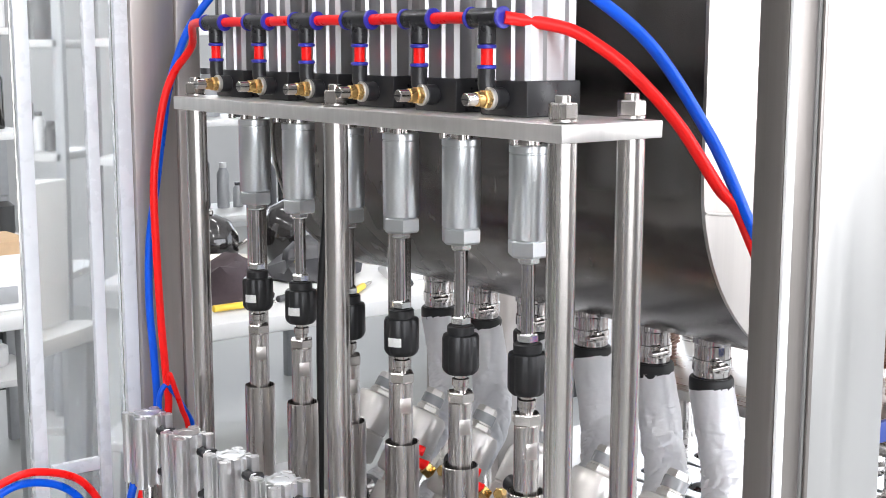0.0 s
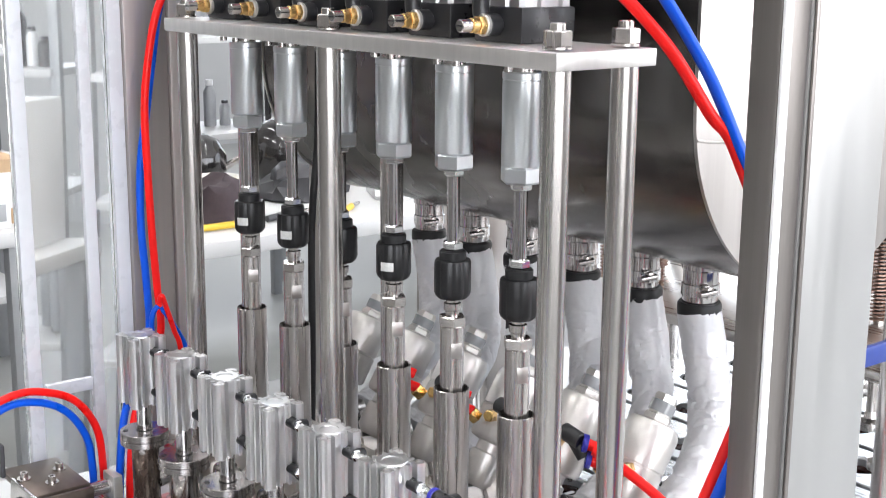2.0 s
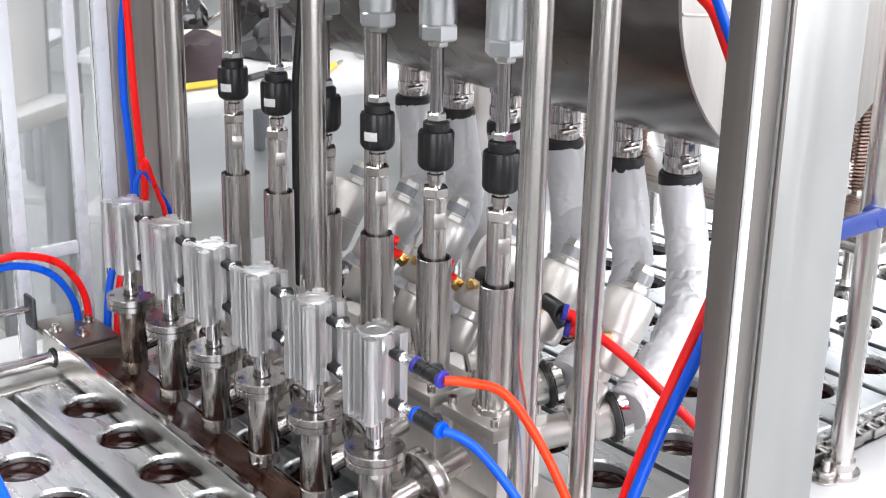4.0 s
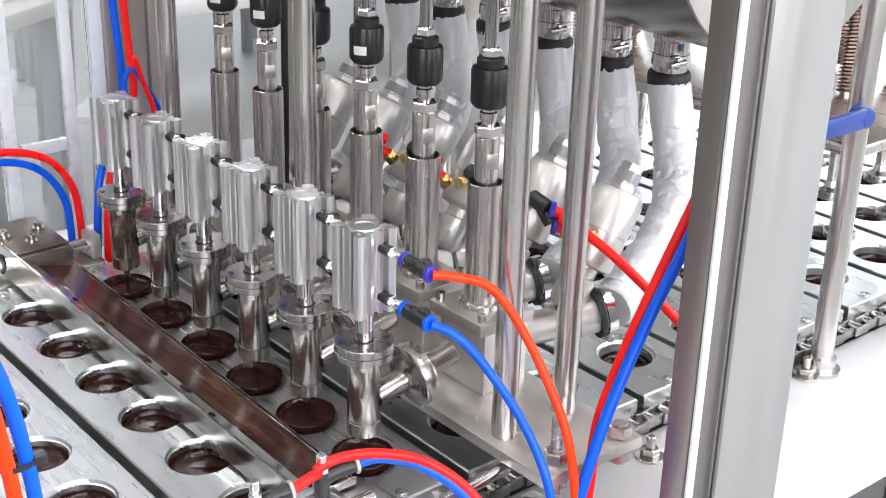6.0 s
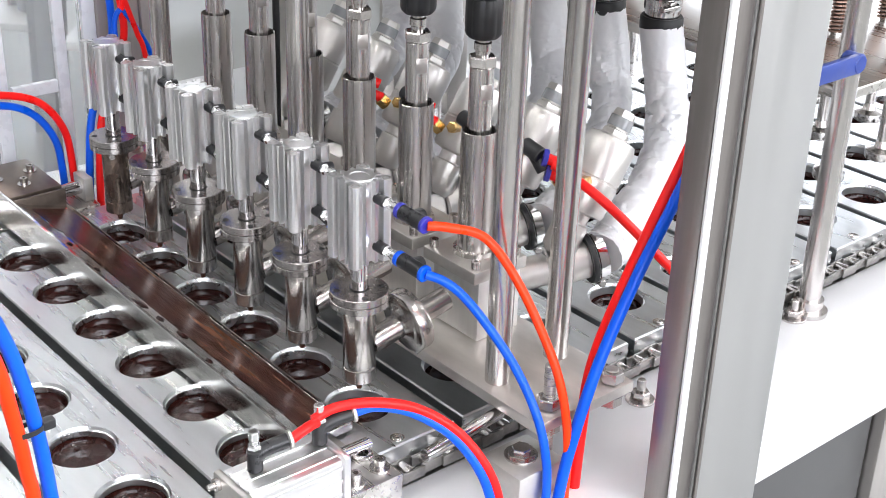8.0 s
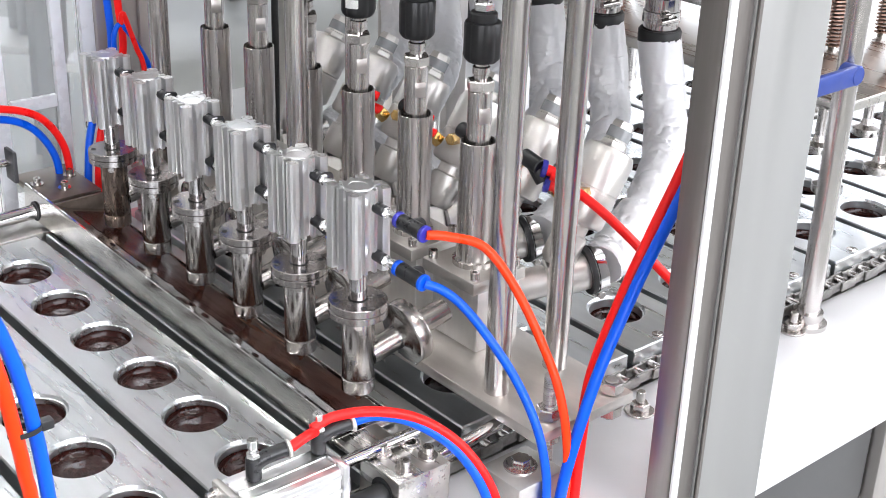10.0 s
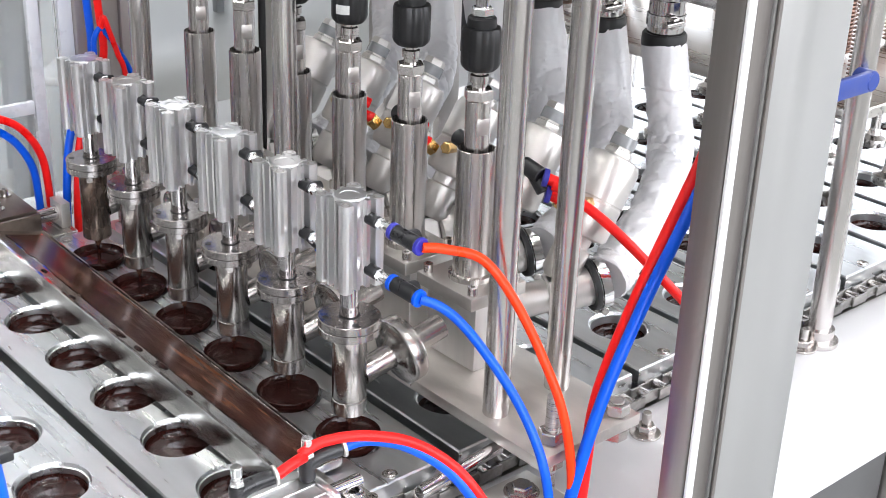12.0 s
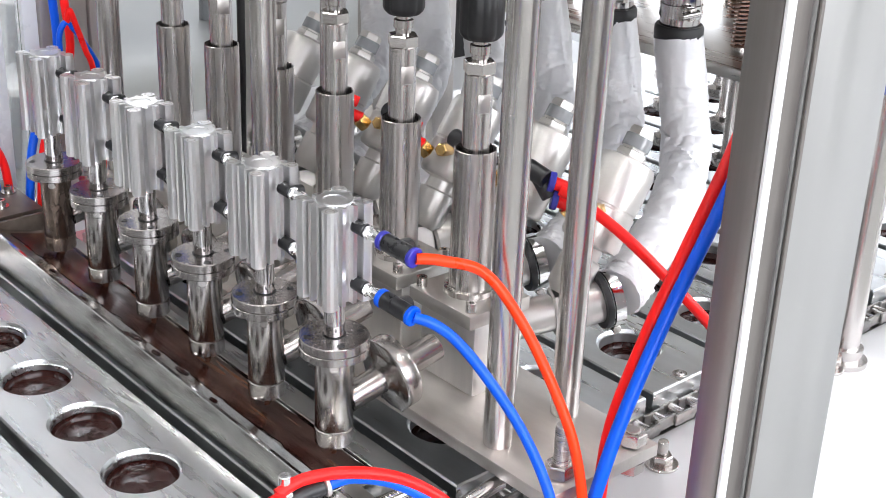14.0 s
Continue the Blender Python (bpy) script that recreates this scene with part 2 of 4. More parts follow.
def part(name, bm, material, parent=None, label="", flat=40):
    """Links a bmesh as one mesh object, under parent if given."""
    bmesh.ops.recalc_face_normals(bm, faces=bm.faces[:])
    me = bpy.data.meshes.new(name)
    bm.to_mesh(me)
    bm.free()
    for m in material if isinstance(material, (list, tuple)) else (material,):
        me.materials.append(m)
    me.set_sharp_from_angle(angle=radians(flat))
    for f in me.polygons:
        f.use_smooth = True
    ob = new(name, me)
    ob.parent = parent
    if label:
        tagged(ob, label)
    return ob


def shared(name, mesh_of, parent, m=None):
    """Another piece on the same mesh."""
    ob = new(name, mesh_of.data)
    ob.parent = parent
    if m is not None:
        ob.matrix_basis = m
    return ob


def thing(name, label, category, group="", m=None):
    ob = new(name)
    ob.empty_display_size = 0.02
    tagged(ob, label, category, group)
    if m is not None:
        ob.matrix_basis = m
    return ob


def B():
    return bmesh.new()


PITCH = 0.1          # spacing of the six lanes
TX, TY = 0.1576, 0.011   # first dosing cylinder
STROKE = 0.0185      # dosing pistons
MOLD = 0.126         # pitch of the mold plates, one step of their chain
MOLD_X = -0.001
TRAY_IN, TRAY_OUT = 0.004, -0.053

# ---- room ----
def slab(name, x0, x1, y0, y1, z0, z1, mat, label, kind="structure", cat=""):
    bm = B()
    box(bm, x0, x1, y0, y1, z0, z1)
    return tagged(part(name, bm, mat), label, cat or name.split("_")[0], kind=kind)


slab("floor", -5, 7, -4, 9, -0.96, -0.9, FLOORM, "smooth grey painted workshop floor")
# The ceiling is never in view; its white bounces light onto upward faces.
slab("ceiling", -5, 7, -4, 9, 3.3, 3.4, CEILM, "unseen white ceiling added to brighten upward faces")


def wall(name, axis, at, lo, hi, w0, w1, z0, z1, thick=0.15):
    """A wall with one long window opening from w0 to w1 along it."""
    e = new(name)
    tagged(e, "white plastered wall with a long bright window", "wall", kind="structure")
    for (a, b, c, d) in ((lo, hi, -0.9, z0), (lo, hi, z1, 3.3), (lo, w0, z0, z1), (w1, hi, z0, z1)):
        bm = B()
        if axis == "x":
            box(bm, at, at + thick, a, b, c, d)
        else:
            box(bm, a, b, at, at + thick, c, d)
        part("panel", bm, WALLM, e)
    n = 5
    for k in range(n + 1):
        p = w0 + (w1 - w0) * k / n
        bm = B()
        if axis == "x":
            box(bm, at + 0.03, at + 0.1, p - 0.03, p + 0.03, z0, z1, 0.004)
        else:
            box(bm, p - 0.03, p + 0.03, at + 0.03, at + 0.1, z0, z1, 0.004)
        part("window_bar", bm, WHITE, e)
    return e


wall("wall_north", "y", 9.0, -5, 7, -1.2, 6.4, 1.2, 2.9)
wall("wall_south", "y", -4.15, -5, 7, -4.0, 6.0, 0.2, 2.9)
wall("wall_east", "x", 7.0, -4, 9, -3.0, 8.0, -0.2, 2.9)
# Unseen wall without a window, kept dark for the metal's reflections.
slab("wall_west", -5.15, -5, -4, 9, -0.9, 3.3, DARKWALL, "unseen dark wall added to dim the steel facing it")
area("window_light_north", pose(2.6, 8.95, 2.05, -90, 0, 0), 7.6, 1.6, 125, (0.95, 0.965, 1))
area("window_light_south", pose(1.0, -3.95, 1.5, 90, 0, 0), 10, 2.6, 320, (0.97, 0.965, 1))
area("window_light_east", pose(6.95, 2.5, 1.4, 0, 90, 0), 3.0, 11, 170, (0.96, 0.96, 1))


# Strip lamps out of view, added to brighten upward-facing surfaces.
def ceiling_lamp(x, y):
    e = thing("ceiling_lamp", "unseen strip lamp added under the ceiling for top light", "lamp", "ceiling lamps", pose(x, y, 3.22))
    bm = B(); box(bm, -0.08, 0.08, -0.75, 0.75, 0.03, 0.08, 0.004)
    part("housing", bm, WHITE, e)
    bm = B(); box(bm, -0.05, 0.05, -0.72, 0.72, 0.0, 0.03, 0.004)
    part("tube", bm, LAMP, e)


for lx in (-1.6, 0.4, 2.4):
    for ly in (-1.5, 1.0, 3.5):
        ceiling_lamp(lx, ly)

# ---- machine table ----
e = new("machine_table")
tagged(e, "white-lit stainless machine table carrying the mold track", "machine table")
for y0, y1 in ((-0.256, -0.094), (0.60, 0.86)):
    bm = B(); box(bm, -1.6, 2.2, y0, y1, -0.052, -0.04, 0.0015)
    part("table_top", bm, TABLEM, e)
    bm = B(); box(bm, -1.6, 2.2, (y0 if y0 < 0 else y1 - 0.012), (y0 + 0.012 if y0 < 0 else y1), -0.10, -0.0525, 0.001)
    part("apron", bm, TABLEM, e)
bm = B(); box(bm, -1.6, 2.2, -0.094, 0.60, -0.09, -0.075)
part("track_bed", bm, DULL, e)
for x0, x1 in ((-1.37, .59), (.65, 1.97)):
    bm = B(); box(bm, x0, x1, -0.232, -0.226, -0.86, -0.1005, 0.001)
    part("side_panel", bm, PANELM, e, "dull grey lower side panel")
for lx in (-1.4, 0.62, 2.0):
    for ly in (-0.222, 0.82):
        bm = B(); box(bm, lx - 0.025, lx + 0.025, ly - 0.025, ly + 0.025, -0.9, -0.10, 0.003)
        part("leg", bm, BRUSHED, e)


def plate_mesh(bm, w, y0, y1, seg=40):
    """Plate with one row of six round cups, countersunk rims and a chamfered edge."""
    c = 0.0016
    ys = [y0 + c] + [-0.05 + 0.1 * k for k in range(7)] + [y1 - c]
    a, b = -w + c, w - c
    for j, (y, d) in enumerate(zip(ys, ys[1:])):
        if j in (0, len(ys) - 2):
            bm.faces.new([bm.verts.new(p) for p in ((a, y, 0), (b, y, 0), (b, d, 0), (a, d, 0))])
            continue
        cy = (y + d) / 2
        prof = [(0.0345, 0), (0.0330, -0.0034), (0.0316, -0.0042), (0.0312, -0.028)]
        rings = [[bm.verts.new((r * math.cos(2 * math.pi * k / seg), cy + r * math.sin(2 * math.pi * k / seg), z)) for k in range(seg)] for r, z in prof]
        for p, q in zip(rings, rings[1:]):
            for k in range(seg):
                bm.faces.new((p[k], p[(k + 1) % seg], q[(k + 1) % seg], q[k]))
        sq = []
        for k in range(seg):
            t = 2 * math.pi * k / seg
            u, v = math.cos(t), math.sin(t)
            f = 1 / max(abs(u), abs(v))
            sq.append(bm.verts.new((u * f * b, cy + v * f * 0.05, 0)))
        for k in range(seg):
            bm.faces.new((rings[0][k], rings[0][(k + 1) % seg], sq[(k + 1) % seg], sq[k]))
        bm.faces.new(rings[-1][::-1])
    top = [(a, y0 + c), (b, y0 + c), (b, y1 - c), (a, y1 - c)]
    low = [(-w, y0), (w, y0), (w, y1), (-w, y1)]
    for k in range(4):
        q = (k + 1) % 4
        bm.faces.new([bm.verts.new((*top[k], 0)), bm.verts.new((*low[k], -c)), bm.verts.new((*low[q], -c)), bm.verts.new((*top[q], 0))])
        bm.faces.new([bm.verts.new((*low[k], -c)), bm.verts.new((*low[k], -0.034)), bm.verts.new((*low[q], -0.034)), bm.verts.new((*low[q], -c))])
    bmesh.ops.remove_doubles(bm, verts=bm.verts[:], dist=1e-5)


FULL, EMPTY = -0.0165, -0.0200    # height of the filling before and after dosing


def mold(x):
    e = thing("mold_plate", "machined aluminium mold plate with one row of chocolate-filled cups", "mold plate", "mold plates", pose(x, 0, 0))
    bm = B()
    plate_mesh(bm, 0.0578, -0.082, 0.588)
    part("plate", bm, MOLDSTEEL, e, flat=25)
    first = None
    for j in range(6):
        m = pose(0, 0.1 * j, FULL)
        if first is None:
            bm = B(); spin(bm, [(.020, -.0130), (.0295, -.0020), (0.0311, 0.0066), (0.0304, 0.0070), (0.0296, 0.0035), (0.0280, 0.0010), (0.0245, 0.0), (0.018, 0.0001), (0.0115, 0.0012), (0.007, 0.0006), (0.003, 0.0016), (0, 0.0012)], 40)
            for v in bm.verts:
                v.co.z += 0.0007 * noise.noise(v.co * 140)
            first = part("chocolate", bm, CHOC, e, "dark brown melted chocolate filling"); first.matrix_basis = m
        else:
            shared("chocolate", first, e, m @ pose(0, 0, 0, 0, 0, 47 * j))
    # socket screws sunk in the margins
    sc = None
    for sx, sy in ((-0.006, -0.071), (-0.006, 0.574)):
        if sc is None:
            bm = B(); spin(bm, [(0, .0002), (0.0022, .0002), (0.0022, 0.0008), (0.0045, 0.0012), (0.005, 0.0004), (0.005, -0.001)], 16)
            spin(bm, [(.0052, .0003), (.0072, .0006), (.0074, -.0006)], 20)
            sc = part("screw", bm, STEEL, e); sc.matrix_basis = pose(sx, sy, 0.0)
        else:
            shared("screw", sc, e, pose(sx, sy, 0.0))
    return e


PLATES, UNDER = 20, 4    # number of plates, and which one waits under the nozzles at first
molds = [mold(MOLD_X - UNDER * MOLD)]
for k in range(1, PLATES):
    molds.append(copy_thing(molds[0], pose(MOLD_X + MOLD * (k - UNDER), 0, 0)))

# drive chain beside the molds
chain = thing("drive_chain", "dark steel roller chain running beside the mold plates", "chain")
link = pin = None
for k in range(90):
    cx = -0.75 + 0.0254 * k
    if link is None:
        bm = B(); box(bm, -0.014, 0.014, -0.0015, 0.0015, -0.006, 0.006, 0.001); link0 = bm
        link = part("link_plate", link0, CHAINM, chain); link.matrix_basis = pose(cx, -0.0865, -0.022)
        bm = B(); rod(bm, (0, -0.008, 0), (0, 0.008, 0), 0.0058, 12); pin = part("roller", bm, STEEL, chain); pin.matrix_basis = pose(cx, -0.094, -0.022)
    else:
        shared("link_plate", link, chain, pose(cx, -0.0865 + (0.003 if k % 2 else 0), -0.022))
        shared("roller", pin, chain, pose(cx, -0.094, -0.022))
    shared("link_plate", link, chain, pose(cx, -0.1015 - (0.003 if k % 2 else 0), -0.022))


# ---- bridge, columns and top plate ----
gantry = thing("gantry_frame", "polished steel gantry with six columns over the mold track", "gantry frame")
bm = B(); box(bm, 0.076, 0.206, -0.180, 0.66, 0.0256, 0.0376, 0.001)
part("bridge_plate", bm, BRIDGEM, gantry, "brushed steel bridge plate with smears")
bm = B(); box(bm, 0.079, 0.1965, -0.116, 0.567, 0.598, 0.613, 0.001)
part("top_plate", bm, BLOCKM, gantry, "brushed steel top plate")
COLS = [(x, y) for x in (0.0985, 0.1786) for y in (-0.0958, 0.243, 0.547)]
for x, y in COLS:
    bm = B(); rod(bm, (x, y, 0.0376), (x, y, 0.598), 0.0125, 28, 0.001)
    part("column", bm, POLISH, gantry)
    bm = B(); spin(bm, [(0, .6145), (.0125, .6145), (.0125, .6165), (0, .6165)], 20, pose(x, y, 0)); w = part("washer", bm, STEEL, gantry)
    bm = B(); hexa(bm, (x, y, .6165), (x, y, .630), .0125); part("nut", bm, STEEL, gantry)
    bm = B(); rod(bm, (x, y, .629), (x, y, .636), .0068, 16, .0008); part("stud", bm, STEEL, gantry)
for i in range(6):
    for dy, dx in ((-0.036, -.05), (0.036, -.05)):
        bm = B(); rod(bm, (TX + dx, TY + .1 * i + dy, .590), (TX + dx, TY + .1 * i + dy, .598), .0042, 12, .0006)
        part("screw", bm, STEEL, gantry)
# levelling studs that carry the bridge
for sx, sy, top, foot in ((0.1055, -0.162, 0.085, -.04), (0.188, -0.166, 0.052, .008), (0.1055, 0.64, 0.085, -.04), (0.188, 0.64, 0.052, -.04)):
    bm = B(); rod(bm, (sx, sy, foot), (sx, sy, top), .0065, 16, .0008)
    part("stud", bm, THREADM, gantry)
    for z0, z1, r in ((.0382, .050, .0125), (.0115, .0245, .0125), (-.0395, -.029, .0125)):
        if z0 > foot:
            bm = B(); hexa(bm, (sx, sy, z0), (sx, sy, z1), r); part("nut", bm, STEEL, gantry)
    bm = B(); rod(bm, (sx, sy, .0245), (sx, sy, .0256), .014, 20); part("washer", bm, STEEL, gantry)


# ---- dosing cylinders (fixed) and their pistons (moving) ----
def dosing_cylinder(y):
    e = thing("dosing_cylinder", "brushed steel dosing cylinder bolted to a block on the bridge", "dosing cylinder", "dosing cylinders", pose(TX, y, 0))
    bm = B(); box(bm, -.026, .032, -.038, .034, .0376, .108, .0015)
    part("base_block", bm, BLOCKM, e)
    bm = B(); box(bm, -.036, .036, -.042, .040, .108, .1215, .0012)
    part("flange", bm, DULL, e)
    bm = B(); spin(bm, [(.0225, .1215), (.0225, .1265), (.0185, .1275), (.0185, .2555), (.018, .256), (.0172, .2555), (.0168, .235), (.0168, .13)], 36)
    part("barrel", bm, BARREL, e)
    for sx in (-.028, .028):
        for sy in (-.034, .032):
            bm = B(); spin(bm, [(0, .1255), (.0026, .1255), (.0026, .1305), (.005, .1305), (.005, .1215)], 16, pose(sx, sy, 0))
            part("socket_screw", bm, STEEL, e)
    # silver guide sleeve hanging from the top plate
    bm = B(); spin(bm, [(0, .4990), (.0182, .4990), (.0190, .5000), (.0190, .5775), (.0184, .5780), (.0184, .5790), (.0192, .5795), (.0192, .5850), (.0182, .586), (0, .586)], 40)
    part("guide_sleeve", bm, SLEEVE, e, "round silver-grey guide sleeve")
    bm = B(); hexa(bm, (0, 0, .4825), (0, 0, .4990), .0202, .0022); part("sleeve_nut", bm, SLEEVE, e)
    bm = B(); rod(bm, (0, 0, .586), (0, 0, .598), .0115, 20); part("neck", bm, STEEL, e)
    bm = B(); hexa(bm, (0, 0, .476), (0, 0, .483), .0105); part("gland_nut", bm, CHROME, e)
    return e


def dosing_piston(i, y):
    e = thing("dosing_piston", "steel piston rod with a black floating coupling", "piston", "dosing pistons", pose(TX, y, 0))
    bm = B(); rod(bm, (0, 0, .17), (0, 0, .322), .0122, 28, .0008); part("piston_shaft", bm, POLISH, e)
    bm = B(); box(bm, -.0060, .0060, -.0126, -.0108, .290, .306, .0004); part("wrench_flat", bm, BRUSHED, e).matrix_basis = pose(0, 0, 0, 0, 0, -18)
    bm = B(); hexa(bm, (0, 0, .322), (0, 0, .333), .0142); part("lock_nut", bm, STEEL, e)
    bm = B(); spin(bm, [(0, .333), (.0072, .333), (.0072, .338), (.0088, .339), (.0088, .346), (.0065, .347), (.0065, .353)], 24); part("spigot", bm, STEEL, e)
    # fluted black coupling
    bm = B()
    seg, prof = 48, [(.0, .3515), (.0145, .3515), (.0175, .3545), (.0188, .358), (.0188, .388), (.0175, .391), (.0135, .3915), (.0135, .3995), (.012, .401), (0, .401)]
    rings = []
    for r, z in prof:
        if r == 0:
            rings.append([bm.verts.new((0, 0, z))] * seg)
            continue
        f = [r * (1 - (.07 if r > .0165 and k % 6 in (0, 1) else 0)) for k in range(seg)]
        rings.append([bm.verts.new((f[k] * math.cos(2 * math.pi * k / seg), f[k] * math.sin(2 * math.pi * k / seg), z)) for k in range(seg)])
    for a, b in zip(rings, rings[1:]):
        for k in range(seg):
            q = (k + 1) % seg
            vs = [a[k], a[q], b[q], b[k]]
            vs = [v for n, v in enumerate(vs) if v not in vs[:n]]
            if len(vs) > 2:
                bm.faces.new(vs)
    part("coupling", bm, BLACKC, e, "black coated fluted coupling")
    bm = B(); hexa(bm, (0, 0, .401), (0, 0, .410), .0105, .0016); part("top_nut", bm, CHROME, e)
    bm = B(); rod(bm, (0, 0, .41), (0, 0, .56), .0066, 20); part("rod", bm, CHROMED, e)
    if i >= 2:
        # small white maker's label with unreadable bars
        bm = B()
        for k in range(5):
            t0, t1 = radians(188 + 9 * k), radians(188 + 9 * (k + 1))
            bm.faces.new([bm.verts.new((.0192 * math.cos(t), .0192 * math.sin(t), z)) for t, z in ((t0, .363), (t1, .363), (t1, .3725), (t0, .3725))])
        part("label", bm, LABEL, e, "white paper label with grey bars")
    return e


pistons = []
for i in range(6):
    dosing_cylinder(TY + PITCH * i)
for i in range(6):
    pistons.append(dosing_piston(i, TY + PITCH * i))


# ---- air cylinders on the top plate ----
def air_cylinder(i, y):
    e = thing("air_cylinder", "aluminium air cylinder with a black end cap on the top plate", "air cylinder", "air cylinders", pose(TX, y, 0))
    bm = B(); box(bm, -.0325, .0325, -.0325, .0325, .613, .645, .002)
    part("end_cap", bm, BLACKP, e)
    bm = B()
    h = .0305
    q = [(h, -.018), (h - .003, -.016), (h - .003, -.010), (h, -.008), (h, .008), (h - .003, .010), (h - .003, .016), (h, .018), (h, .0265), (.0265, h)]
    out = []
    for n in range(4):
        c, s = math.cos(n * math.pi / 2), math.sin(n * math.pi / 2)
        out += [(c * x - s * y2, s * x + c * y2) for x, y2 in q]
    lo, hi = [bm.verts.new((*p, .645)) for p in out], [bm.verts.new((*p, .88)) for p in out]
    for k in range(len(out)):
        bm.faces.new((lo[k], lo[(k + 1) % len(out)], hi[(k + 1) % len(out)], hi[k]))
    bm.faces.new(hi)
    part("barrel", bm, ALUB, e, flat=20)
    # speed controller on the cap
    bm = B(); rod(bm, (-.0325, 0, .629), (-.046, 0, .629), .0098, 20, .001); part("fitting_body", bm, BLACKP, e)
    bm = B(); rod(bm, (-.046, 0, .629), (-.051, 0, .629), .0102, 24, .001); part("knurled_ring", bm, DULL, e)
    bm = B(); hexa(bm, (-.051, -.002, .629), (-.058, -.002, .629), .0088); part("hex_nut", bm, BRASS, e, "brass hexagon nut")
    bm = B(); rod(bm, (-.058, -.002, .629), (-.066, -.002, .629), .0066, 20, .001); part("throttle", bm, BRASS, e, "brass throttle screw")
    bm = B(); rod(bm, (-.066, -.002, .629), (-.078, -.002, .629), .0058, 20, .0008); part("knob", bm, STEEL, e)
    bm = B(); box(bm, -.0785, -.0775, -.0068, .0028, .6283, .6297); part("slot", bm, BLACKP, e)
    bm = B(); sweep(bm, [(-.043, .004, .629), (-.045, .008, .640), (-.045, .008, .655)], .0078, 16); part("elbow", bm, BLACKP, e)
    bm = B(); rod(bm, (-.045, .008, .655), (-.045, .008, .6585), .0088, 20, .0008); part("release_ring", bm, VIOLET, e)
    bm = B(); rod(bm, (-.045, .008, .6585), (-.045, .008, .673), .0055, 16); part("hose_stub", bm, RED, e, "short red air hose")
    bm = B(); rod(bm, (-.045, .008, .673), (-.045, .008, .6765), .0088, 20, .0008); part("release_ring", bm, VIOLET, e)
    bm = B(); rod(bm, (-.045, .008, .6765), (-.045, .008, .697), .0082, 20, .001)
    rod(bm, (-.045, -.012, .700), (-.045, .028, .700), .0088, 20, .001); part("tee", bm, BLACKP, e)
    for s in (-.0155, .0285):
        bm = B(); rod(bm, (-.045, s, .700), (-.045, s + .0035, .700), .0098, 20, .0008); part("release_ring", bm, VIOLET, e)
    return e


for i in range(6):
    air_cylinder(i, TY + PITCH * i)


def hose(name, pts, mat, label, r=0.0042):
    bm = B()
    sweep(bm, pts, r, 12, 8)
    return tagged(part(name, bm, mat), label, "air hose", "air hoses")


for i in range(5):
    hose("air_hose", [(TX - .045, TY + .1 * i + .032, .700), (TX - .045, TY + .1 * i + .06, .7005), (TX - .045, TY + .1 * i + .0845, .700)], RED, "short red air hose linking two tee fittings", .0055)


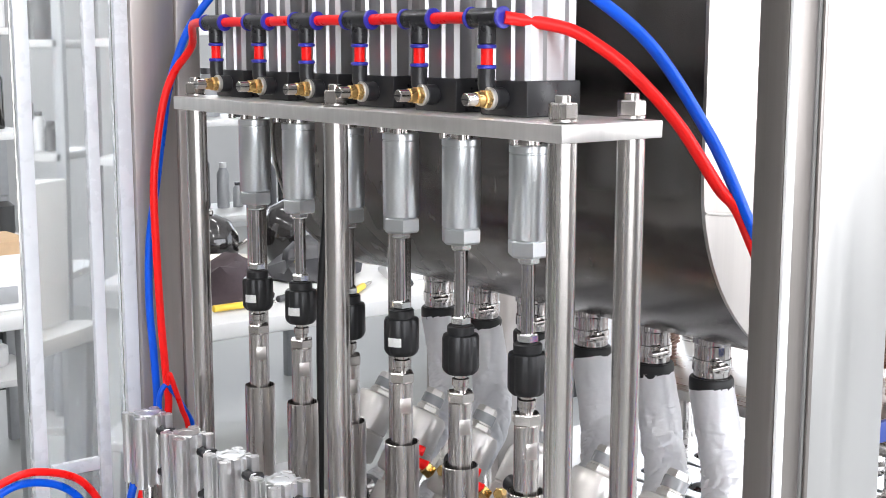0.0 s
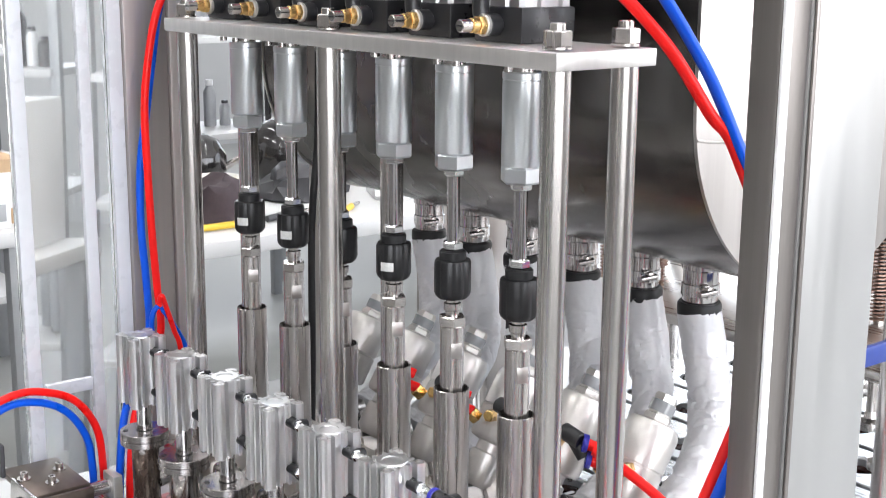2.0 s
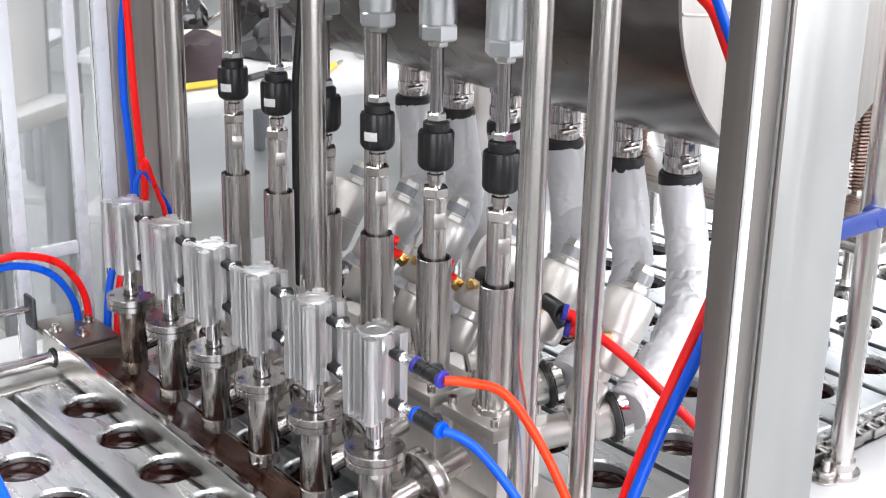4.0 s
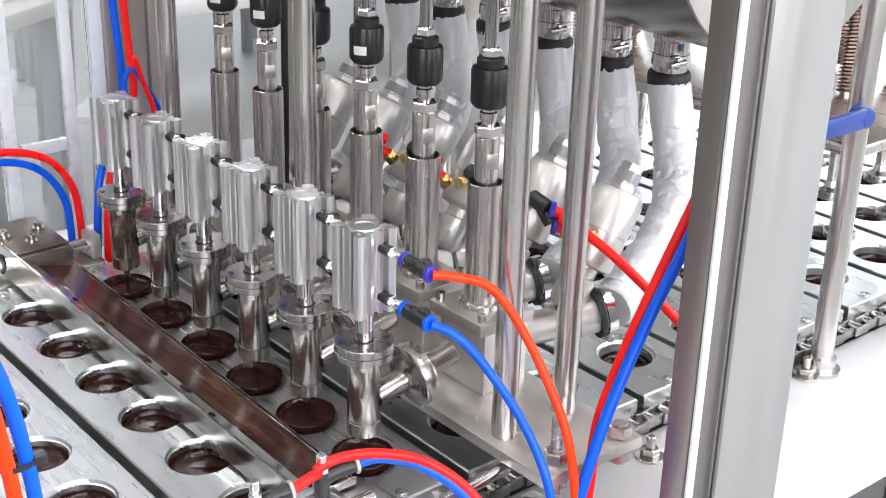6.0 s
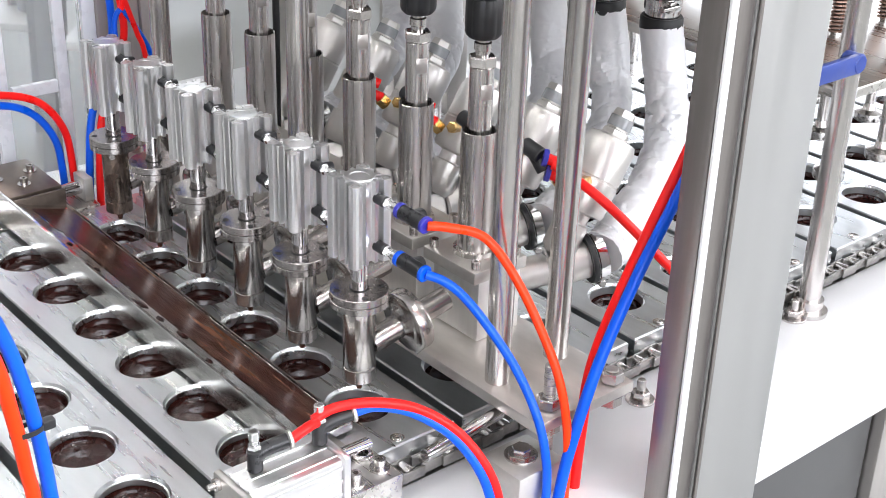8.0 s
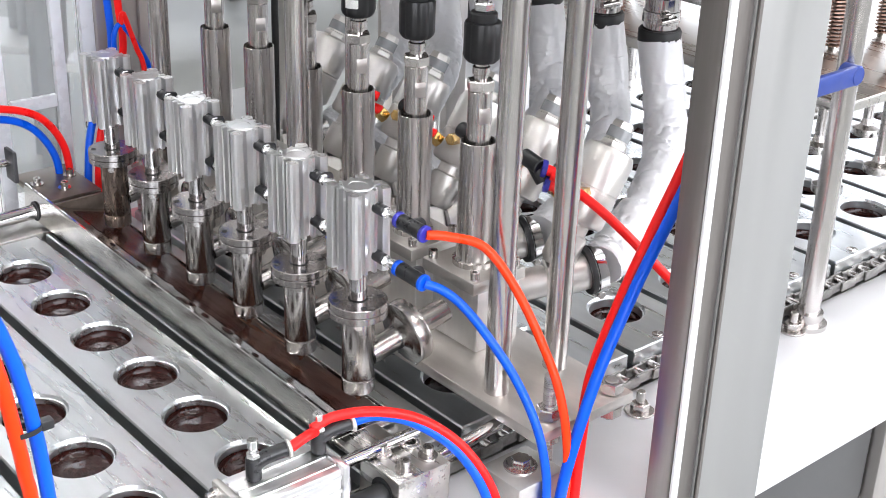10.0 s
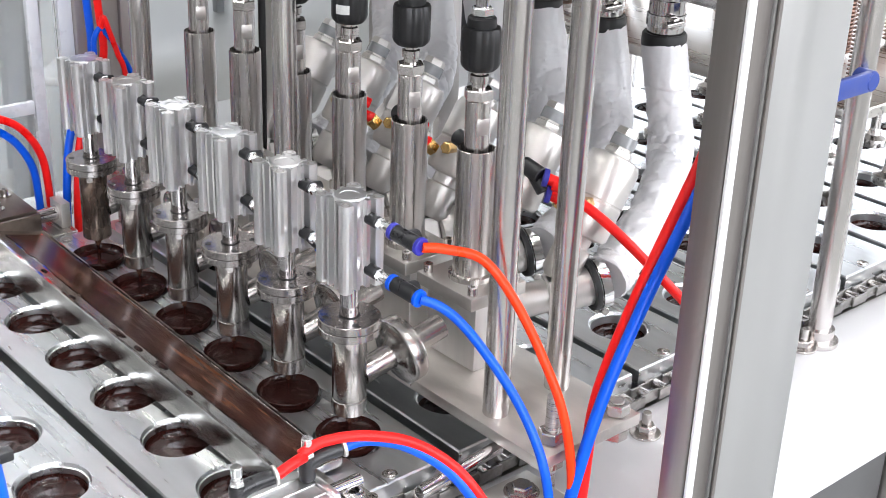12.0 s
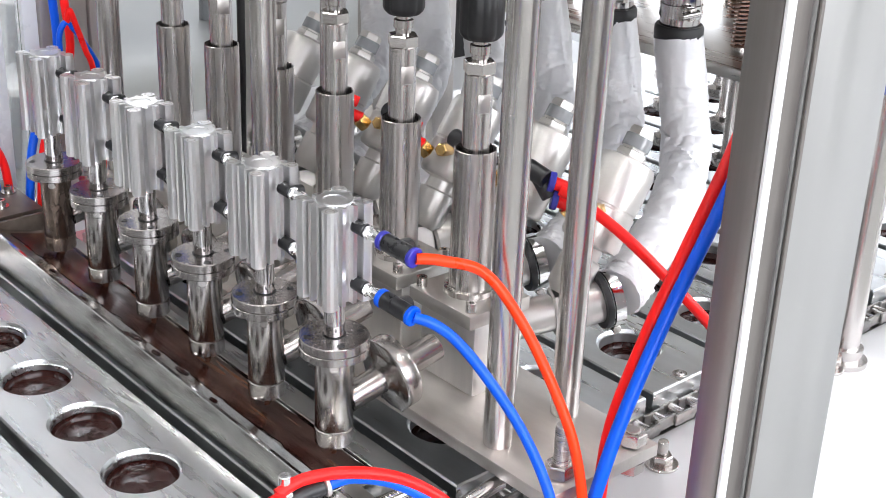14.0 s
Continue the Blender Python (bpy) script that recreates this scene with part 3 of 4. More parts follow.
# ---- filling nozzles ----
def nozzle(i, y):
    e = thing("filling_nozzle", "steel filling nozzle with a compact aluminium air cylinder on top", "filling nozzle", "filling nozzles", pose(0, y, 0))
    bm = B(); spin(bm, [(.006, .031), (.0155, .031), (.0166, .032), (.0166, .0455), (.0158, .046), (.0158, .047), (.0162, .0475), (.0162, .1157)], 36)
    part("barrel", bm, NOZB if i == 5 else NOZ, e, "steel barrel stained brown" if i == 5 else "")
    bm = B(); spin(bm, [(0, .019), (.0028, .019), (.0034, .0225), (.0048, .025), (.0048, .032)], 16)
    part("tip", bm, CHOCSTEEL, e, "chocolate-smeared steel tip")
    bm = B(); spin(bm, [(0, .1155), (.0282, .1155), (.0290, .1162), (.0290, .1225), (.0280, .1232), (.0290, .1239), (.0290, .1308), (.0283, .1315), (0, .1315)], 44)
    fl = part("flange", bm, FLANGE, e)
    # no holes are cut: black discs paint the shade inside them
    for k in range(4):
        t = radians(45 + 90 * k + 22)
        bm = B(); rod(bm, (.0222 * math.cos(t), .0222 * math.sin(t), .1312), (.0222 * math.cos(t), .0222 * math.sin(t), .1319), .0031, 14)
        part("bolt_hole_shade", bm, BLACKP, fl, "black disc for the shade in a bolt hole")
    bm = B(); d = Vector((-.6, -.8, 0)); rod(bm, d * .014 + Vector((0, 0, .1095)), d * .0200 + Vector((0, 0, .1095)), .0040, 16, .0006)
    part("plug_screw", bm, STEEL, e)
    bm = B(); rod(bm, (0, 0, .12), (0, 0, .17), .0086, 24); part("piston_rod", bm, CHROMED, e)
    bm = B(); rod(bm, (.0105, .0095, .13), (.0105, .0095, .17), .0042, 16); part("guide_rod", bm, CHROMED, e)
    bm = B(); spin(bm, [(.0090, .1316), (.0098, .1316), (.0098, .1320), (.0090, .1320)], 24); part("seal", bm, BLACK, e)
    # compact cylinder with ears and grooves
    bm = B()
    q = [(.0142, 0), (.0142, .0036), (.0200, .0037), (.0200, .0072), (.0132, .0075), (.0132, .0112), (.0192, .0116), (.0216, .0124), (.0226, .0150), (.0229, .0177), (.0222, .0203), (.0203, .0222)]
    half = q + [(b, a) for a, b in q[::-1][1:]]
    out = []
    for n in range(4):
        c, s = math.cos(n * math.pi / 2), math.sin(n * math.pi / 2)
        out += [(c * x - s * y2, s * x + c * y2) for x, y2 in half[:-1]]
    lo, hi = [bm.verts.new((*p, .1655)) for p in out], [bm.verts.new((*p, .2490)) for p in out]
    for k in range(len(out)):
        bm.faces.new((lo[k], lo[(k + 1) % len(out)], hi[(k + 1) % len(out)], hi[k]))
    bm.faces.new(hi); bm.faces.new(lo[::-1])
    cy = part("cylinder_body", bm, ALU, e, "ribbed aluminium cylinder body", flat=18)
    bm = B(); spin(bm, [(0, .2492), (.0088, .2492), (.0092, .2499), (.0125, .2502), (.0145, .2502), (.0152, .2494), (.0155, .2486)], 36); part("end_disc", bm, ALU2, cy)
    for sx, sy in ((-1, -1), (-1, 1), (1, -1), (1, 1)):
        bm = B(); spin(bm, [(0, .2483), (.0030, .2483), (.0031, .2492), (.0038, .24925), (.0040, .2489)], 18, pose(sx * .0177, sy * .0177, 0)); part("screw_eye", bm, BRUSHED, cy)
    for z in (.2315, .1825):
        # throttle fitting on the side
        d = Vector((.10, -.98, -.10)).normalized()
        p = Vector((.0075, -.0165, z))
        bm = B(); rod(bm, p, p + d * .013, .0058, 16, .0008); part("fitting_body", bm, BLACKP, e)
        bm = B(); hexa(bm, p + d * .013, p + d * .018, .0058); part("hex_nut", bm, CHROME, e)
        bm = B(); rod(bm, p + d * .018, p + d * .0225, .0042, 16, .0006); rod(bm, p + d * .0225, p + d * .029, .0052, 16, .0008); part("throttle", bm, CHROME, e)
        ring = VIOLET if z > .2 else BLUE
        if i == 0:
            bm = B(); rod(bm, p + d * .029, p + d * .034, .0078, 18, .0008); part("release_ring", bm, ring, e)
            bm = B(); rod(bm, p + d * .034, p + d * .062, .0075, 18, .001); rod(bm, p + d * .046, p + d * .046 + Vector((.016, .004, -.004)), .0066, 16, .001); part("tee", bm, BLACKP, e)
            bm = B(); rod(bm, p + d * .062, p + d * .0665, .0082, 18, .0008); part("release_ring", bm, ring, e)
        else:
            o = Vector((.010, -.012, -.012)) if z < .2 else Vector((.014, -.010, -.004))
            bm = B(); rod(bm, p + Vector((.002, -.009, -.002)), p + o, .0058, 16, .0008); part("push_fitting", bm, BLACKP, e)
            if z < .2:
                bm = B(); rod(bm, p + o, p + o * 1.22, .0068, 18, .0008); part("release_ring", bm, ring, e)
    # inlet pipe with clamp ferrule
    a, b = Vector((.0135, 0, .066)), Vector((.128, -.004, .092))
    d = (b - a).normalized()
    bm = B(); rod(bm, a, a + d * .036, .0122, 24); part("inlet_pipe", bm, NOZ, e)
    bm = B(); m = Matrix.Translation(a + d * .034) @ d.to_track_quat("Z", "Y").to_matrix().to_4x4()
    spin(bm, [(.0125, 0), (.017, .004), (.0245, .0060), (.0305, .0072), (.0305, .0085), (.012, .0085)], 36, m); part("ferrule", bm, NOZ, e)
    bm = B(); spin(bm, [(.020, .0050), (.0315, .0062), (.0330, .0072), (.0334, .0085), (.0334, .0200), (.0330, .0213), (.0315, .0222), (.020, .0235)], 36, m); cl = part("clamp", bm, NOZ, e, "polished hinged pipe clamp")
    bm = B(); spin(bm, [(.012, .0185), (.0275, .0185), (.0275, .020), (.0235, .0215), (.0165, .0245), (.0125, .0285), (.0125, .062), (0, .062)], 36, m); part("outlet_pipe", bm, NOZ, e)
    bm = B(); rod(bm, m @ Vector((.012, -.026, .013)), m @ Vector((-.010, -.036, .013)), .0035, 12, .0006); part("clamp_bolt", bm, CHROME, cl)
    bm = B(); box(bm, -.0012, .0012, -.009, .009, -.006, .006, .001); spin(bm, [(0, -.003), (.0045, -.003), (.0045, .004), (0, .004)], 12)
    bmesh.ops.transform(bm, matrix=m @ pose(.016, -.024, .013, 20, 40, 15), verts=bm.verts[:]); part("wing_nut", bm, CHROME, cl)
    return e


for i in range(6):
    nozzle(i, PITCH * i)


# ---- drip tray (moving) and its drive ----
tray = thing("drip_tray", "polished steel drip tray coated with streaked melted chocolate", "drip tray")
TY0, TY1 = -0.035, 0.605


def strip(name, prof, y0, y1, mat, parent, label="", t=0.0015, n=1):
    """Folded sheet along y from an (x, z) profile, with thickness."""
    bm = B()
    for (xa, za), (xb, zb) in zip(prof, prof[1:]):
        d = Vector((xb - xa, 0, zb - za)).normalized()
        nrm = Vector((-d.z, 0, d.x)) * t
        vs = [bm.verts.new(Vector(p) + o) for p in ((xa, y0, za), (xb, y0, zb), (xb, y1, zb), (xa, y1, za)) for o in (Vector((0, 0, 0)), -nrm)]
        for f in ((0, 2, 4, 6), (1, 7, 5, 3), (0, 1, 3, 2), (4, 5, 7, 6), (2, 3, 5, 4), (0, 6, 7, 1)):
            bm.faces.new([vs[k] for k in f])
    return part(name, bm, mat, parent, label)


wall_sheet = strip("side_wall", [(-.0600, .0030), (-.0572, .0290), (-.0565, .0297)], TY0, .655, SMUDGE, tray, "smudged polished side wall")
for v in wall_sheet.data.vertices:
    if v.co.z < .01 and v.co.y > .3:
        v.co.z -= .0125
strip("lip", [(-.0566, .0303), (-.0532, .0292)], TY0, .655, CHROME, tray)
strip("back_slope", [(-.0517, .0278), (-.0370, .0202)], TY0, TY1, SMUDGE, tray)
# floor with a ragged film of chocolate
bm = B()
nx, ny = 10, 220
grid = []
for j in range(ny + 1):
    y = TY0 + .002 + (0.56 - TY0) * j / ny
    edge = -.0345 + .005 * noise.noise(Vector((0, y * 14, 3))) + .004 * noise.noise(Vector((0, y * 55, 7))) + .002 * noise.noise(Vector((5, y * 150, 1)))
    row = []
    for k in range(nx + 1):
        x = edge + (.0150 + .0015 * noise.noise(Vector((4, y * 45, 2))) - edge) * k / nx
        z = .0196 - .2785 * max(x + .037, 0) + .0004 * noise.noise(Vector((x * 120, y * 25, 1))) + .0006 + .53 * max(-.037 - x, 0)
        row.append(bm.verts.new((x, y, z)))
    grid.append(row)
for a, b in zip(grid, grid[1:]):
    for k in range(nx):
        bm.faces.new((a[k], a[k + 1], b[k + 1], b[k]))
part("chocolate_film", bm, TRAYBROWN, tray, "streaked brown chocolate film", 60)
# dried splashes on the lip and slope
for n, (sx, sy, sr) in enumerate(((-.046, .262, .006), (-.050, .268, .004), (-.049, .36, .0035), (-.044, .225, .004), (-.047, .12, .003), (-.043, .44, .003), (-.040, .185, .005))):
    bm = B()
    bmesh.ops.create_icosphere(bm, subdivisions=2, radius=1)
    for v in bm.verts:
        f = 1 + .35 * noise.noise(v.co * 1.7 + Vector((n * 5, 0, 0)))
        v.co = Vector((sx + v.co.x * sr * f, sy + v.co.y * sr * f * 1.6, .0286 - .48 * (sx + .0527) + max(v.co.z, -.2) * .0016 - .48 * v.co.x * sr * f))
    part("splash", bm, CHOC, tray, "dried chocolate splash")
strip("floor_sheet", [(-.0370, .0196), (.0165, .0046), (.0175, .0072)], TY0, TY1, MIRROR, tray)
bm = B(); box(bm, -.0565, .017, -.0375, -.0355, .003, .0120, .0006); part("near_end_plate", bm, MIRROR, tray)
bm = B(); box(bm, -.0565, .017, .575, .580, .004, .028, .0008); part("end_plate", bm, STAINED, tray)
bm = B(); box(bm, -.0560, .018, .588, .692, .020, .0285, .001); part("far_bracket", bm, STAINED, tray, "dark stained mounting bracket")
for sx, sy in ((-.044, .645), (-.020, .615), (.004, .65)):
    bm = B(); spin(bm, [(0, .0335), (.0024, .0335), (.0024, .038), (.0048, .038), (.0048, .0305), (.0085, .0305), (.0085, .0286)], 16, pose(sx, sy, 0)); part("socket_screw", bm, STEEL, tray)
# black ring paints the dark of the hole where the guide rod enters
bm = B(); spin(bm, [(.0096, 0), (.0130, 0), (.0130, .0012), (.0096, .0012)], 24, pose(-.0592, .622, .0035, 0, -90, 0)); part("rod_hole_shade", bm, BLACK, tray)
bm = B(); box(bm, -.066, -.060, .662, .690, .0285, .072, .002); part("rod_bracket", bm, DARKP, tray, "dark painted rod bracket")
bm = B(); rod(bm, (-.30, .676, .055), (-.058, .676, .055), .0052, 16, .0008); part("piston_rod", bm, CHROMED, tray)
# near bracket block with screws
bm = B(); box(bm, -.068, -.007, -.146, -.088, -.016, .027, .0015); blk = part("near_block", bm, BRUSHX, tray)
# flat black disc stands in for the shade of the bored hole
bm = B(); spin(bm, [(0, 0), (.0165, 0), (.0165, .0006), (0, .0006)], 28, pose(-.0684, -.124, .004, 0, -90, 0)); part("bore_shade", bm, BLACK, blk, "black disc for the shade in a bored hole")
bm = B(); box(bm, -.060, -.010, -.088, -.036, .006, .0115, .0008); part("tongue", bm, BRUSHX, tray)
bm = B(); spin(bm, [(.0058, .0272), (.0105, .0272), (.0105, .0285), (.009, .0295), (.0058, .0295)], 20, pose(-.020, -.102, 0)); part("bush", bm, STEEL, tray)
for sx, sy in ((-.052, -.100), (-.050, -.132), (-.020, -.128)):
    bm = B(); spin(bm, [(0, .034), (.0024, .034), (.0024, .0385), (.0052, .0385), (.0052, .0295), (.0095, .0295), (.0095, .0272)], 18, pose(sx, sy, 0)); part("socket_screw", bm, STEEL, tray)
bm = B(); rod(bm, (-.165, -.098, .034), (-.010, -.098, .034), .0062, 20); part("push_rod", bm, CHROMED, tray)
bm = B(); rod(bm, (-.165, -.124, .004), (-.068, -.124, .004), .0115, 24); part("push_rod", bm, BLACKC, tray, "black piston rod")

drive = thing("tray_drive_cylinder", "aluminium air cylinder with steel end plates on the machine table", "air cylinder", "", pose(-.004, .008, .018))
bm = B(); box(bm, -.212, -.122, -.154, -.104, .004, .050, .003); part("body", bm, ALU, drive)
for z in (.014, .028, .042):
    bm = B(); box(bm, -.211, -.123, -.1552, -.1535, z - .002, z + .002, .0004); part("rib", bm, ALU2, drive)
for y in (-.115, -.130, -.145):
    bm = B(); box(bm, -.211, -.123, y - .002, y + .002, .0495, .0512, .0004); part("rib", bm, ALU2, drive)
for x0, mat in ((-.220, DULL), (-.122, ALU)):
    bm = B(); box(bm, x0, x0 + .008, -.156, -.102, .002, .052, .003); part("end_plate", bm, mat, drive)
for sy, sz in ((-.112, .044), (-.148, .044), (-.148, .008)):
    bm = B(); spin(bm, [(0, .010), (.003, .010), (.003, .004), (.0058, .004), (.0058, 0)][::-1], 18, pose(-.220, sy, sz, 0, -90, 0)); part("socket_screw", bm, STEEL, drive)
bm = B(); box(bm, -.218, -.115, -.156, -.102, -.0575, .0015, .002); part("mount_block", bm, DULL, drive)
for x0 in (-.190, -.124):
    bm = B(); rod(bm, (x0, -.122, .0505), (x0, -.122, .072), .0068, 20, .001); part("elbow", bm, BLACKP, drive)
    bm = B(); sweep(bm, [(x0, -.122, .064), (x0 + .010, -.125, .070), (x0 + .028, -.130, .0735)], .0066, 16); part("elbow_arm", bm, BLACKP, drive)
    bm = B(); rod(bm, (x0 + .028, -.130, .0735), (x0 + .0315, -.1309, .0740), .0085, 18, .0008); part("release_ring", bm, DULL, drive)
    bm = B(); hexa(bm, (x0, -.122, .072), (x0, -.122, .077), .0062); part("hex_nut", bm, CHROME, drive)
    bm = B(); rod(bm, (x0, -.122, .077), (x0, -.122, .081), .004, 14, .0006); rod(bm, (x0, -.122, .081), (x0, -.122, .090), .0048, 14, .0008); part("throttle", bm, CHROME, drive)
rail = thing("side_rail", "brushed steel rail along the far ends of the mold plates", "rail")
bm = B(); box(bm, -1.2, .018, .592, .668, -.0397, .001, .0015); part("bar", bm, BRUSHX, rail)
farrod = thing("guide_rod", "thick polished guide rod held in a steel support on the rail", "guide rod")
bm = B(); rod(bm, (-.46, .622, .0180), (.016, .622, .0180), .0094, 24, .001); part("rod", bm, CHROMED, farrod)
for x0 in (-.45, .004):
    bm = B(); box(bm, x0, x0 + .013, .606, .638, .0012, .034, .0015); part("support", bm, DULL, farrod)
fixrod = thing("guide_rod", "polished guide rod held in a clamp block beside the molds", "guide rod")
bm = B(); rod(bm, (-.02, -.128, .016), (.085, -.116, .016), .0065, 20, .001); part("rod", bm, CHROMED, fixrod)
bm = B(); box(bm, .045, .105, -.190, -.135, -.0395, -.006, .003); part("clamp_block", bm, DULL, fixrod)
bm = B(); spin(bm, [(0, .004), (.009, .004), (.0095, .003), (.0095, -.001), (.0145, -.001), (.0145, -.006)], 6, pose(.074, -.160, 0)); part("bolt", bm, STEEL, fixrod)
bm = B(); spin(bm, [(.0, -.0040), (.0165, -.0040), (.0165, -.0062)], 24, pose(.074, -.160, 0)); part("washer", bm, STEEL, fixrod)


def table_bolt(x, y, z=-0.04):
    e = thing("table_bolt", "steel bolt with a wide washer on the machine table", "bolt", "table bolts", pose(x, y, z))
    bm = B(); rod(bm, (0, 0, 0), (0, 0, .003), .0165, 24, .0008); part("washer", bm, STEEL, e)
    bm = B(); hexa(bm, (0, 0, .003), (0, 0, .012), .0105); part("head", bm, STEEL, e)
    bm = B(); rod(bm, (0, 0, .012), (0, 0, .026), .005, 14, .0008); part("stud", bm, STEEL, e)


for bx, by in ((.281, -.129), (.566, -.118), (-.33, -.13), (1.0, -.13)):
    table_bolt(bx, by)

pad = thing("cleaning_pad", "flat pink pad on the table behind the mold plates", "pad")
bm = B(); box(bm, .03, .105, .606, .655, -.0398, -.026, .004)
for v in bm.verts:
    v.co.z += .002 * noise.noise(v.co * 60)
part("pad", bm, PINK, pad)

# ---- tank, hoses and valves behind the dosing row ----
CX, CZ, R = .505, .55, .203
tank = thing("heated_tank", "dark polished steel trough tank above the valves", "tank")
prof = [(CX - R, .95)] + [(CX - R * math.cos(radians(a)), CZ - R * math.sin(radians(a))) for a in range(0, 181, 6)] + [(CX + R, .95)]
bm = B()
ny = 12
rows = []
for y in [-.07 + .78 * k / ny for k in range(ny + 1)]:
    rows.append([bm.verts.new((x, y, z)) for x, z in prof])
for a, b in zip(rows, rows[1:]):
    for k in range(len(prof) - 1):
        bm.faces.new((a[k], a[k + 1], b[k + 1], b[k]))
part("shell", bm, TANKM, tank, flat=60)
for y in (-.0745, .7105):
    bm = B()
    q = [(CX + (x - CX) * 1.012, z if z > .9 else CZ + (z - CZ) * 1.012) for x, z in prof]
    a, b = [bm.verts.new((x, y, z)) for x, z in q], [bm.verts.new((x, y + .004, z)) for x, z in q]
    bm.faces.new(a); bm.faces.new(b[::-1])
    for k in range(len(q)):
        bm.faces.new((a[k], b[k], b[(k + 1) % len(q)], a[(k + 1) % len(q)]))
    part("end_sheet", bm, BRUSHED, tank, "bright brushed end sheet")
bm = B(); sweep(bm, [(CX - R - .001, -.076, .52), (CX - R + .06, -.076, .515), (CX + .05, -.076, .515)], .0016, 8); part("weld_seam", bm, DULL, tank)
bm = B(); box(bm, CX - R - .01, CX + R + .01, -.085, .72, .95, .965, .003); part("lid", bm, BRUSHX, tank)
for x in (CX - .1, CX + .1):
    bm = B(); box(bm, x - .02, x + .02, .69, .73, -.04, .40, .002); part("leg", bm, BRUSHED, tank)
for y in (.0, .66):
    bm = B(); box(bm, CX + .17, CX + .21, y, y + .04, -.04, .5, .002); part("leg", bm, BRUSHED, tank)


def foil_hose(y, k):
    x0 = .487
    e = thing("insulated_hose", "silver-white foil-wrapped hose with a black sleeve end and clamp", "hose", "insulated hoses", pose(0, y, .006))
    pts = [(x0, 0, .288), (x0 + .003, -.008, .245), (x0 - .003, -.022, .205), (x0 - .026, -.048, .168), (x0 - .072, -.076, .142), (x0 - .130, -.100, .122), (x0 - .178, -.113, .104), (x0 - .200, -.118, .099)]
    bm = B()
    sweep(bm, pts, .0255, 56, 30)
    bm.normal_update()
    for v in bm.verts:
        c = v.co.copy()
        s = min(1, max(.25, (.30 - c.z) / .12))
        f = Vector((c.x * 42 + k * 3, c.y * 42, c.z * 26 + 11 * k))
        crease = 0
        for g, a in ((1, .0019), (2.2, .0011)):
            d = noise.voronoi(f * g)[0]
            crease += max(0, 1 - (d[1] - d[0]) / .16) * a
        dent = .0016 * noise.cell(f * .8) + .0012 * noise.noise(c * 45)
        v.co = c - v.normal * (crease + dent) * s
    part("foil_wrap", bm, FOIL, e, "crumpled silver-white foil", 34)
    bm = B(); spin(bm, [(.0195, .2985), (.0235, .2990), (.0252, .2965), (.0254, .2905), (.0250, .283)], 32, pose(x0, 0, 0)); part("sleeve_end", bm, BLACK, e)
    bm = B(); spin(bm, [(.0185, .288), (.0205, .296), (.0205, .336), (.0225, .338), (.0225, .352), (.016, .356)], 28, pose(x0, 0, 0)); part("spigot", bm, CHROMED, e)
    bm = B(); spin(bm, [(.0206, .307), (.0220, .3075), (.0220, .3205), (.0206, .321)], 28, pose(x0, 0, 0)); cl = part("clamp_band", bm, CHROME, e)
    bm = B(); box(bm, x0 - .018, x0 - .008, -.0265, -.0185, .3085, .3215, .001); rod(bm, (x0 - .03, -.024, .315), (x0 - .004, -.024, .315), .004, 12); part("clamp_screw", bm, STEEL, cl)
    return e


for k in range(6):
    foil_hose((.068, .158, .262, .372, .472, .572)[k], k)


def along(a, b):
    return Matrix.Translation(a) @ (Vector(b) - Vector(a)).to_track_quat("Z", "Y").to_matrix().to_4x4()


